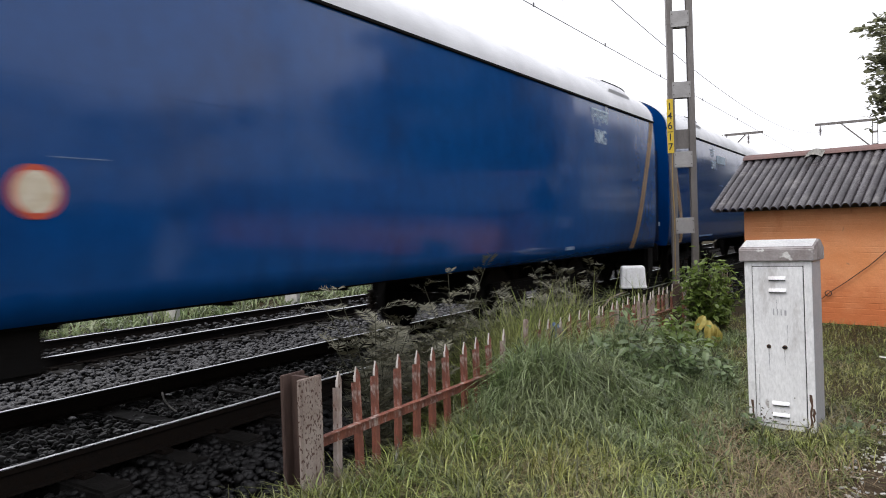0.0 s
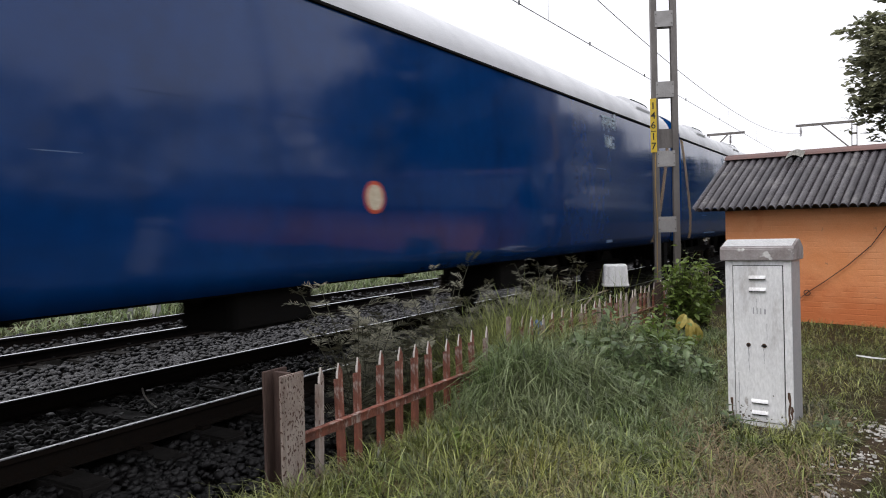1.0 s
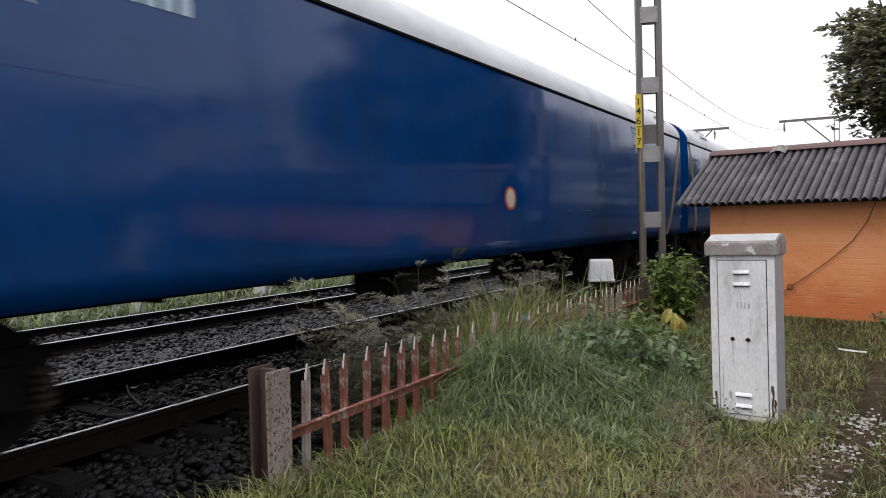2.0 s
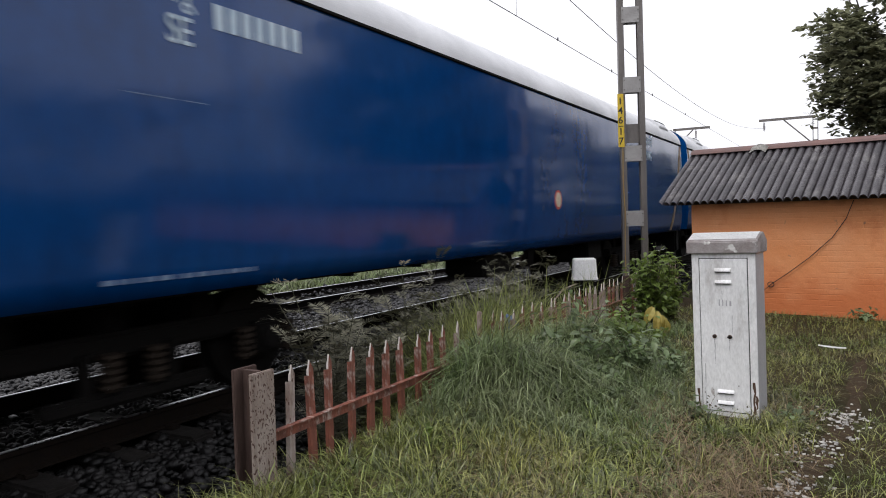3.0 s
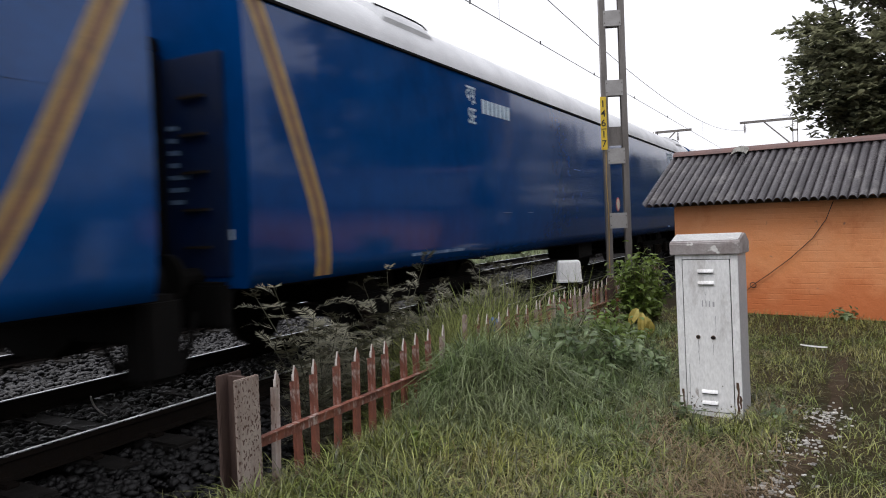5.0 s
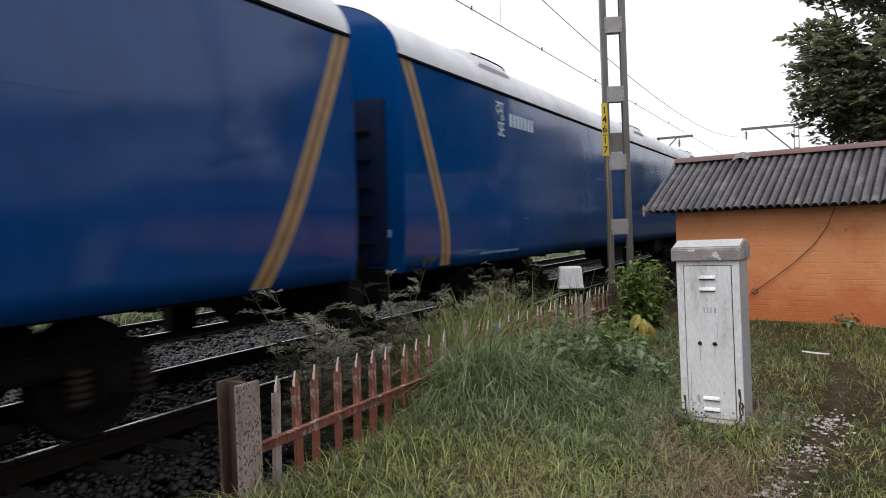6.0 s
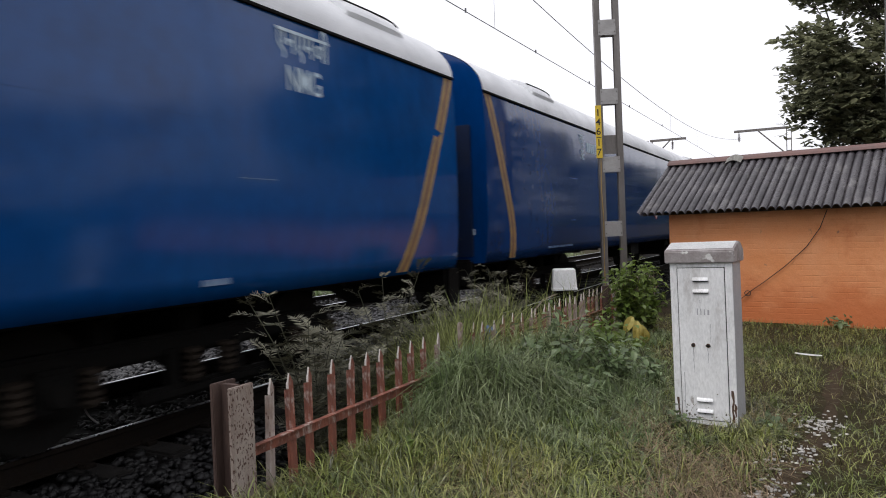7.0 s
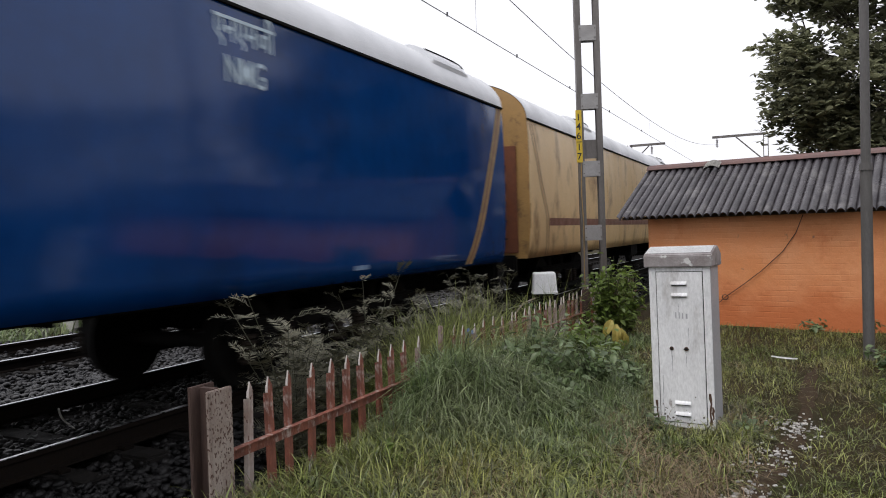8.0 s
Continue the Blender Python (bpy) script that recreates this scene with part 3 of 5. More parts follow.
    for vy in spots:
        for s in (-1, 1):
            bm = bmesh.new()
            rows_v = []
            for f, rise in ((0.0, 0.075), (0.08, 0.085), (0.5, 0.09), (0.78, 0.085), (0.92, 0.06), (0.99, 0.012)):
                row = []
                for q in range(9):
                    g = q / 8
                    a = radians(22 + 30 * g)
                    up = (0.004 + rise * math.sin(math.pi * g) ** 0.45) if 0 < q < 8 else -0.01
                    row.append(bm.verts.new((s * (1.588 + up) * math.cos(a), vy + 1.25 * f, 3.525 + (0.80 + up) * math.sin(a))))
                rows_v.append(row)
            for a, b in zip(rows_v[:-1], rows_v[1:]):
                for q in range(8):
                    bm.faces.new((a[q], a[q + 1], b[q + 1], b[q]))
            bm.faces.new(rows_v[0])
            bmesh.ops.recalc_face_normals(bm, faces=bm.faces)
            vent = part("roof_ventilator", bm, M_ROOF, roof, "low grey roof ventilator cowl")
            bm = bmesh.new()
            curve_tube(bm, [v for v in ((s * (1.588 + 0.105) * math.cos(radians(37)), vy + 1.25 * f, 3.525 + (0.80 + r) * math.sin(radians(37)))
                                        for f, r in ((0.0, 0.085), (0.5, 0.10), (0.78, 0.095), (0.92, 0.07), (1.0, 0.015)))], 0.011, 5)
            part("cowl_lip", bm, M_BLACK, vent, "thin dark lip of the cowl")
    # painted marks on the two sides: x is mirrored for the far side
    def marks(bm_fn, name, mat, label):
        bm = bmesh.new()
        bm_fn(bm)
        bmesh.ops.recalc_face_normals(bm, faces=bm.faces)
        return part(name, bm, mat, coach, label)
    if cream:
        marks(lambda b: strip_on_side(b, [(1.15, 1.59), (1.15, 1.74)], BODY_L - 1.15, 0.004), "band", M_RUSTBAND, "brown band along the side")
        for dy in (0.0, 0.13):
            marks(lambda b: strip_on_side(b, lerp_path([(0.12 + dy, 3.45), (0.55 + dy, 2.45), (0.95 + dy, 1.75), (0.98 + dy, 1.02)]), 0.03, 0.004), "stripe", M_STRIPE_BROWN, "faded brown diagonal stripe")
        for i in range(5):
            y0 = 6.0 + i * 3.1
            bm = bmesh.new()
            box(bm, 1.613, 1.628, y0, y0 + 0.9, 2.1, 2.75, bevel=0.01)
            part("window_shutter", bm, M_CREAM, coach, "closed cream window shutter")
    else:
        lead = lerp_path([(0.05, 3.50), (0.78, 1.75), (0.88, 1.40), (0.92, 1.03)])
        tail = lerp_path([(BODY_L - 0.235, 3.50), (BODY_L - 1.07, 1.80), (BODY_L - 1.30, 1.40), (BODY_L - 1.54, 1.03)])
        for path in (lead, tail):
            for off, mat, wd, name, lb in ((0.0, M_STRIPE, 0.075, "stripe", "faded yellow diagonal stripe"), (0.075, M_STRIPE_BROWN, 0.08, "stripe", "brown centre of the stripe"),
                                          (0.155, M_STRIPE, 0.075, "stripe", "faded yellow diagonal stripe")):
                marks(lambda b: strip_on_side(b, [(y + off, z) for y, z in path], wd, 0.004), name, mat, lb)
        def on_side(y, z, narrow=0.85):
            x = 1.626 if z < 2.9 else 1.626 - 0.022 * (z - 2.9) / 0.4
            return Matrix(((0, 0, 1, x), (1, 0, 0, y), (0, 1, 0, z), (0, 0, 0, 1))) @ pose(0, 0, 0, 0 if z < 2.9 else 1.0, 0, 0) @ Matrix.Diagonal((narrow, 1, 1, 1))
        far_type = {-1: 19.5, 0: 18.15, 2: 18.45, 3: 18.25, 5: 19.37, 6: 16.35}.get(index, 18.4)
        near_type = {0: 4.02, 1: 5.29, 2: 4.12, 3: 3.96, 5: 2.73, 6: 4.72}.get(index, 4.3)
        note = {2: 3.55, 5: 2.09}.get(index, 2.74)
        lettering("\u090f\u0928\u090f\u092e\u091c\u0940", 0.34, M_LETTER, "lettering", coach, on_side(far_type, 3.19, 0.70), "white painted wagon type lettering")
        lettering("NMG", 0.33, M_LETTER, "lettering", coach, on_side(far_type + 0.10, 2.84, 0.70), "white painted wagon type letters")
        zone = {0: "SWR", 1: "ER"}.get(index, "SE")
        lettering({0: "\u0926\u092a\u0930\u0947", 1: "\u092a\u0942\u0930\u0947"}.get(index, "\u0926\u092a\u0942"), 0.30, M_LETTER, "lettering", coach, on_side(near_type - 0.02, 3.18), "white painted railway initials")
        lettering(zone, 0.30, M_LETTER, "lettering", coach, on_side(near_type, 2.86), "white painted railway initials")
        # running number and depot note, as plain bars
        for i in range(7):
            bm = bmesh.new()
            y0 = near_type + (0.68 if zone == "SWR" else 0.48) + i * 0.15
            box(bm, 1.606, 1.620, y0, y0 + 0.095, 3.04, 3.24)
            part("number_bar", bm, M_LETTER, coach, "pale painted number bar")
        y = note
        while y < note + 1.4:
            w = rnd.uniform(0.03, 0.11)
            bm = bmesh.new()
            box(bm, 1.570, 1.583, y, y + w, 1.12, 1.155)
            part("depot_note_bar", bm, M_BARE, coach, "small pale bar of depot writing")
            y += w + 0.045
        bm = bmesh.new()
        box(bm, 1.57, 1.585, 18.4, 18.7, 1.12, 1.17)
        part("notice_bar", bm, M_BARE, coach, "small pale notice patch")
        cy = {-1: 10.55, 0: 11.38}.get(index, 12.23)
        bm = bmesh.new()
        tube(bm, (1.600, cy, 1.79), (1.622, cy, 1.79), 0.165, seg=28)
        crest = part("crest", bm, M_CREST_RED, coach, "round red and cream crest")
        bm = bmesh.new()
        tube(bm, (1.605, cy, 1.79), (1.625, cy, 1.79), 0.128, seg=28)
        tube(bm, (1.620, cy, 1.79), (1.627, cy, 1.79), 0.05, seg=12)
        part("crest_centre", bm, M_CREST_CREAM, crest, "cream centre of the crest")
        # a pressed seam and a few scrapes
        bm = bmesh.new()
        box(bm, 1.612, 1.6215, 0.3, BODY_L - 0.3, 2.46, 2.468, bevel=0.001)
        part("panel_seam", bm, blue, coach, "pressed blue panel seam")
        for i in range(3):
            bm = bmesh.new()
            y0, zz, w = rnd.uniform(2, 20), rnd.choice([1.62, 2.44, 2.0]), rnd.uniform(0.2, 0.6)
            box(bm, 1.612, 1.6232, y0, y0 + w, zz, zz + 0.007)
            part("scrape", bm, M_BARE, coach, "thin pale scrape on the paint")
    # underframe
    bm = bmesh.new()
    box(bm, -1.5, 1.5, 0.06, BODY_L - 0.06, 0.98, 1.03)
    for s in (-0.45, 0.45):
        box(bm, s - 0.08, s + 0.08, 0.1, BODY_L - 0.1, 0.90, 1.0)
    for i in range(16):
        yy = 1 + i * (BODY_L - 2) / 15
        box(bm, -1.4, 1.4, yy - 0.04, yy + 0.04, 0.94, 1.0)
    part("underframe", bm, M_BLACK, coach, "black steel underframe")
    gear = [(9.7, 10.7, 0.66, "battery_box")]
    if index in (0, 2, 5):
        gear.append((14.4, 15.3, 0.60, "equipment_box"))
    for y0, y1, z0, nm in gear:
        bm = bmesh.new()
        box(bm, 0.75, 1.42, y0, y1, z0, 1.0, bevel=0.03)
        part(nm, bm, M_BLACK, coach)
    wheelsets = []
    for by in (BODY_L / 2 - 7.39, BODY_L / 2 + 7.39):
        build_bogie(by, coach)
        for w in (-1.448, 1.448):
            wheelsets.append(build_wheelset(by + w, coach))
    if cream:
        tagged(coach, "cream railway coach with a brown band, coupled behind the wagons", "railway coach", "vehicles of the train")
    else:
        tagged(coach, "blue windowless covered rail wagon with yellow diagonal stripes", "railway wagon", "vehicles of the train")
    return coach, wheelsets


TRAIN = [(n, *build_coach(n, n == 7)) for n in range(-2, 8)]


def motions():
    """The train runs past at a steady speed; its wheelsets turn with it."""
    for n, coach, wheelsets in TRAIN:
        lead = LEAD0 + n * PITCH + (0.25 if n == 7 else 0.0)
        walk(coach, [(t / 2, pose(TRACK_X, lead - 21.266 * t / 2 - 0.0105 * t * t / 4, 0.004)) for t in range(17)])
        if -2 < n < 7:
            step = SPEED / FPS / 0.457 * 180 / math.pi
            for w in wheelsets:
                y, z = w.location.y, w.location.z
                walk(w, [(i / FPS, pose(0, y, z, (i * step) % 360)) for i in range(241)])


# ---- steel paling fence between the verge and the line ----
FENCE_Z = -0.25


def build_fence():
    fence = empty("paling_fence", pose(-2.93, 0, 0))
    # near post: an old I-section, pale on its flange
    bm = bmesh.new()
    box(bm, 0.055, 0.080, 2.90, 3.08, FENCE_Z - 0.1, 0.685, bevel=0.004)
    box(bm, 0.0805, 0.083, 2.915, 3.065, FENCE_Z - 0.1, 0.680)
    part("post", bm, M_POST, fence, "pale rust-speckled flange of an old rail post")
    bm = bmesh.new()
    box(bm, -0.075, -0.050, 2.90, 3.08, FENCE_Z - 0.1, 0.70, bevel=0.004)
    box(bm, -0.050, 0.055, 2.965, 3.00, FENCE_Z - 0.1, 0.69)
    part("post", bm, M_POST_DARK, fence, "dark rusty web of an old rail post")

    def pale(y, top, xo, tilt, wide, mat, tip_mat=M_FENCE_TIP):
        bm = bmesh.new()
        w = wide / 2
        # angle section: one leg along the fence, one leg towards the line, top cut on the slant
        outline = [(-w, FENCE_Z), (w, FENCE_Z), (w, top - 0.055), (-w * 0.1, top), (-w, top - 0.10)]
        a = [bm.verts.new((0.006, p, z)) for p, z in outline]
        b = [bm.verts.new((-0.002, p, z)) for p, z in outline]
        k = len(outline)
        bm.faces.new(a)
        bm.faces.new(b[::-1])
        for i in range(k):
            bm.faces.new((a[i], b[i], b[(i + 1) % k], a[(i + 1) % k]))
        box(bm, -0.024, -0.002, -w, -w + 0.006, FENCE_Z, top - 0.10)
        bmesh.ops.recalc_face_normals(bm, faces=bm.faces)
        ob = part("pale", bm, mat, fence)
        ob.matrix_basis = pose(xo, y, 0, tilt, random.uniform(-1.5, 1.5), random.uniform(-8, 8))
        bm = bmesh.new()
        box(bm, -0.004, 0.008, -w * 0.95, -w * 0.50, top - 0.095, top - 0.05, bevel=0.002)
        tube(bm, (0.002, -w * 0.9, top - 0.088), (0.002, -w * 0.12, top + 0.002), 0.006, 0.005, 6)
        part("tip", bm, tip_mat, ob, "chalky white bare tip")
        return ob

    near = [(3.29, 0.66, 1), (3.50, 0.65, 0), (3.67, 0.655, 0), (3.91, 0.665, 0), (4.13, 0.655, 0), (4.33, 0.645, 0), (4.54, 0.635, 0), (4.79, 0.615, 0),
            (4.99, 0.625, 0), (5.20, 0.625, 0), (5.41, 0.63, 1)]
    for y, top, bare in near:
        pale(y, top, 0, random.uniform(-1.5, 1.5), 0.052, M_FENCE_PALE if bare else M_FENCE)
    y = 6.10
    while y < 14.0:
        xo = 0.13 * min(1.0, max(0.0, (y - 6.0) / 1.2))
        pale(y, 0.62 + random.uniform(-0.02, 0.02), xo, random.uniform(-2, 2), 0.055, M_FENCE_PALE if random.random() < 0.45 else M_FENCE)
        y += 0.205
    # second and far posts
    bm = bmesh.new()
    box(bm, -0.02, 0.02, 5.855, 5.895, FENCE_Z, 0.66, bevel=0.006)
    part("post", bm, M_FENCE_PALE, fence, "slim rusty steel post")
    bm = bmesh.new()
    box(bm, 0.15, 0.25, 10.16, 10.27, FENCE_Z, 0.64, bevel=0.008)
    part("post", bm, M_POST_DARK, fence, "dark rusty steel post")
    # rails: angle irons
    for y0, y1, x0, x1, z in ((3.06, 6.6, 0.008, 0.010, 0.275), (6.6, 10.2, 0.010, 0.145, 0.275), (10.2, 14.0, 0.145, 0.145, 0.275)):
        bm = bmesh.new()
        m = pose(x0, y0, z, 0, 0, -math.degrees(math.atan2(x1 - x0, y1 - y0)))
        ln = math.hypot(x1 - x0, y1 - y0)
        box(bm, 0.0, 0.007, 0, ln, -0.035, 0.035, m)
        box(bm, 0.007, 0.040, 0, ln, 0.028, 0.035, m)
        part("fence_rail", bm, M_FENCE, fence, "red oxide angle-iron rail")
    tagged(fence, "rusty red paling fence of pointed steel strips beside the track", "fence")


build_fence()


# ---- trackside equipment cabinet ----
def build_cabinet():
    cab = empty("equipment_cabinet", pose(-0.573, 5.79, -0.08, 0, -0.8, -7))
    W, D, H = 0.468, 0.26, 1.275
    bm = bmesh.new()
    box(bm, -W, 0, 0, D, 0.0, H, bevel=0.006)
    part("body", bm, M_CABINET_SHADE_DIRT, cab, "steel cabinet body, the shade of its sides painted grey")
    for x0, x1, z0, z1 in ((-W, -W + 0.055, 0.02, H), (-0.055, 0.0, 0.02, H), (-W + 0.055, -0.055, H - 0.04, H), (-W + 0.055, -0.055, 0.02, 0.055)):
        bm = bmesh.new()
        box(bm, x0 + 0.001, x1 - 0.001, -0.010, 0.002, z0, z1, bevel=0.002)
        part("front_frame", bm, M_CABINET, cab, "white front frame strip")
    bm = bmesh.new()
    box(bm, -W + 0.060, -0.060, -0.016, -0.0050, 0.061, H - 0.045, bevel=0.003)
    door = part("door", bm, M_CABINET, cab, "chalky white steel door with dirt streaks")
    # Dark sheet behind the door: paints the shade in the gap round it.
    bm = bmesh.new()
    box(bm, -W + 0.054, -0.054, -0.0045, -0.0012, 0.054, H - 0.039)
    part("door_seal", bm, M_DARKHOLE, cab, "dark sheet that paints the shade in the door gap")
    mid = -W / 2
    for z in (1.145, 1.055, 0.215, 0.130):
        bm = bmesh.new()
        vs = []
        for i in range(9):
            a = math.pi * i / 8
            vs.append((-0.016 - 0.015 * math.sin(a * 0.5), 0.014 - 0.026 * i / 8))
        x0, x1 = mid - 0.060, mid + 0.060
        la = [bm.verts.new((x0, y, z + dz)) for y, dz in vs]
        lb = [bm.verts.new((x1, y, z + dz)) for y, dz in vs]
        for i in range(8):
            bm.faces.new((la[i], lb[i], lb[i + 1], la[i + 1]))
        ca, cb = bm.verts.new((x0, -0.014, z - 0.012)), bm.verts.new((x1, -0.014, z - 0.012))
        bm.faces.new((*la, ca))
        bm.faces.new((*lb[::-1], cb))
        bmesh.ops.recalc_face_normals(bm, faces=bm.faces)
        lv = part("louvre", bm, M_CABINET, door, "pressed ventilation louvre")
        bm = bmesh.new()
        box(bm, x0 + 0.004, x1 - 0.004, -0.026, -0.0165, z - 0.019, z - 0.0125)
        part("louvre_slot", bm, M_DARKHOLE, lv, "dark slot under the louvre")
    for x in (mid - 0.072, mid + 0.040):
        bm = bmesh.new()
        tube(bm, (x, -0.015, 0.635), (x, -0.021, 0.635), 0.016, seg=16)
        esc = part("lock", bm, M_RUSTY, door, "rusty keyhole plate")
        bm = bmesh.new()
        tube(bm, (x, -0.020, 0.635), (x, -0.0235, 0.635), 0.009, seg=12)
        if x > mid:
            box(bm, x - 0.019, x + 0.019, -0.0235, -0.020, 0.629, 0.638)
        part("keyhole", bm, M_DARKHOLE, esc)
    # worn stencil, unreadable
    for k in range(4):
        bm = bmesh.new()
        h = random.uniform(0.03, 0.05)
        box(bm, mid - 0.035 + k * 0.026, mid - 0.030 + k * 0.026 + random.uniform(0.002, 0.010), -0.0168, -0.0155, 0.87, 0.87 + h)
        part("worn_stencil_bar", bm, M_CABINET_SHADE_DIRT, door)
    for x, z0, z1 in ((-0.030, 0.06, 0.30), (-W + 0.030, 0.04, 0.22), (-0.012, 0.10, 0.20)):
        bm = bmesh.new()
        pts = [(x + random.uniform(-0.006, 0.006), z0 + (z1 - z0) * i / 6, 0.008 * random.uniform(0.4, 1.5)) for i in range(7)]
        va = [bm.verts.new((px - pw, -0.0112, pz)) for px, pz, pw in pts]
        vb = [bm.verts.new((px + pw, -0.0112, pz)) for px, pz, pw in pts]
        for i in range(6):
            bm.faces.new((va[i], vb[i], vb[i + 1], va[i + 1]))
        part("rust_patch", bm, M_RUSTY, cab, "flaked rusty patch")
    # grey run-off below the locks and mud splashed up round the lower louvres
    for x, z0, z1, wd in ((mid - 0.072, 0.42, 0.615, 0.004), (mid + 0.036, 0.50, 0.615, 0.003), (mid - 0.01, 0.90, 0.985, 0.003), (-W + 0.085, 0.10, 0.42, 0.004), (mid + 0.06, 0.66, 0.80, 0.003)):
        bm = bmesh.new()
        pts = [(x + random.uniform(-0.002, 0.002), z0 + (z1 - z0) * i / 8, wd * random.uniform(0.3, 1.3) * (0.3 + 0.7 * i / 8)) for i in range(9)]
        va = [bm.verts.new((px - pw, -0.0166, pz)) for px, pz, pw in pts]
        vb = [bm.verts.new((px + pw, -0.0166, pz)) for px, pz, pw in pts]
        for i in range(8):
            bm.faces.new((va[i], vb[i], vb[i + 1], va[i + 1]))
        part("dirt_run", bm, M_CABINET_SHADE_DIRT, door, "grey run of dirt")
    for k in range(26):
        bm = bmesh.new()
        px, pz, r = mid + random.gauss(-0.02, 0.085), 0.075 + abs(random.gauss(0, 0.075)), random.uniform(0.003, 0.011)
        if abs(px - mid) > 0.17:
            continue
        ring = [bm.verts.new((px + r * random.uniform(0.5, 1.3) * math.cos(a), -0.0164, pz + r * random.uniform(0.5, 1.3) * math.sin(a))) for a in [i * 1.047 for i in range(6)]]
        bm.faces.new(ring)
        part("mud_splash", bm, M_MUD, door, "dried grey-brown mud splash")
    # hood: upright rim and a low pitched top
    bm = bmesh.new()
    prof = [(-0.035, H - 0.005), (-0.035, H + 0.085), (-0.020, H + 0.100), (0.12, H + 0.150), (D - 0.08, H + 0.150), (D + 0.025, H + 0.085), (D + 0.025, H - 0.005)]
    a = [bm.verts.new((-W - 0.030, y, z)) for y, z in prof]
    b = [bm.verts.new((0.022, y, z)) for y, z in prof]
    k = len(prof)
    for i in range(k):
        bm.faces.new((a[i], a[(i + 1) % k], b[(i + 1) % k], b[i]))
    bm.faces.new(a[::-1])
    bm.faces.new(b)
    bmesh.ops.recalc_face_normals(bm, faces=bm.faces)
    bmesh.ops.bevel(bm, geom=list(bm.edges), offset=0.006, segments=2, affect="EDGES")
    hood = part("hood", bm, M_CABINET_TOP, cab, "grey sheet-metal hood with a worn white top")
    bm = bmesh.new()
    p = [(-0.018, H + 0.1045), (0.118, H + 0.1535)]
    q = [bm.verts.new((-W - 0.018, *p[0])), bm.verts.new((0.010, *p[0])), bm.verts.new((0.010, *p[1])), bm.verts.new((-W - 0.018, *p[1]))]
    bm.faces.new(q)
    bmesh.ops.solidify(bm, geom=list(bm.faces), thickness=0.003)
    part("hood_top", bm, M_WHITEBOX, hood, "worn white paint on the hood")
    tagged(cab, "weathered white steel trackside cabinet standing in the grass", "equipment cabinet")


build_cabinet()


# ---- orange hut with a corrugated roof ----
HUT = pose(-2.17, 12.08, -0.06, 0, 0, -9.1)


def build_hut():
    hut = empty("trackside_hut", HUT)
    L, D, EAVE, RIDGE, T = 7.0, 2.75, 1.77, 2.62, 0.23

    def wall(name, x0, x1, y0, y1, z1, label):
        bm = bmesh.new()
        box(bm, x0, x1, y0, y1, -0.2, z1)
        part(name, bm, M_ORANGE, hut, label)
    bm = bmesh.new()
    nx, nz = 90, 34
    rows = []
    for j in range(nz + 1):
        row = []
        for i in range(nx + 1):
            x, z = L * i / nx, -0.2 + (EAVE + 0.2) * j / nz
            course = 0.0025 * (1 if (z / 0.085) % 1 < 0.2 else 0) * max(0.0, noise.noise((x * 0.9, z * 1.5, 7)) + 0.35)
            low = 0.010 * max(0.0, 0.5 - z) * noise.noise((x * 4, z * 5, 2))
            row.append(bm.verts.new((x, 0.008 * noise.noise((x * 1.4, z * 2.2, 1)) + course + low, z)))
        rows.append(row)
    for j in range(nz):
        for i in range(nx):
            bm.faces.new((rows[j][i], rows[j][i + 1], rows[j + 1][i + 1], rows[j + 1][i]))
    part("wall", bm, M_ORANGE, hut, "uneven orange limewashed brick wall", smooth=True)
    wall("wall", 0.0, L, 0.02, T, EAVE, "front wall core")
    wall("wall", 0.0, L, D - T, D, EAVE, "back wall")
    for x0 in (0.0, L - T):
        bm = bmesh.new()
        pr = [(T, -0.2), (D - T, -0.2), (D - T, EAVE), (D / 2, RIDGE - 0.12), (T, EAVE)]
        a = [bm.verts.new((x0, y, z)) for y, z in pr]
        b = [bm.verts.new((x0 + T, y, z)) for y, z in pr]
        for i in range(5):
            bm.faces.new((a[i], a[(i + 1) % 5], b[(i + 1) % 5], b[i]))
        bm.faces.new(a)
        bm.faces.new(b[::-1])
        bmesh.ops.recalc_face_normals(bm, faces=bm.faces)
        part("gable", bm, M_ORANGE, hut, "orange gable wall")
    # roof: separate corrugated sheets, overlapped, with a slightly ragged eave
    x_start, x_end, pitch = -0.43, L + 0.4, 0.120
    over = 0.30
    slope = (RIDGE - 1.72) / (D / 2 + over)
    for side in (0, 1):
        x, n = x_start, 0
        while x < x_end - 0.1:
            wid = 9 * pitch
            bm = bmesh.new()
            lift = 0.006 * (n % 2)
            jag = random.uniform(-0.022, 0.022)
            seg = 10
            k = int(round(wid / pitch * seg)) + 6
            lines = []
            for f in (0.0, 0.33, 0.67, 1.0):
                line = []
                for i in range(k):
                    xx = x + i * pitch / seg
                    y = -over + (jag if f == 0.0 else 0) + f * (D / 2 + over)
                    ridge = 2 * abs(math.cos(math.pi * (xx - x_start) / pitch)) ** 0.65 - 1
                    z = 1.72 + slope * f * (D / 2 + over) + 0.028 * ridge + lift + 0.004 * noise.noise((xx * 0.6, y, n))
                    if side:
                        y = D - y
                    line.append(bm.verts.new((xx, y, z)))
                lines.append(line)
            for a, b in zip(lines[:-1], lines[1:]):
                for i in range(k - 1):
                    bm.faces.new((a[i], a[i + 1], b[i + 1], b[i]))
            bmesh.ops.recalc_face_normals(bm, faces=bm.faces)
            bmesh.ops.solidify(bm, geom=list(bm.faces), thickness=0.008)
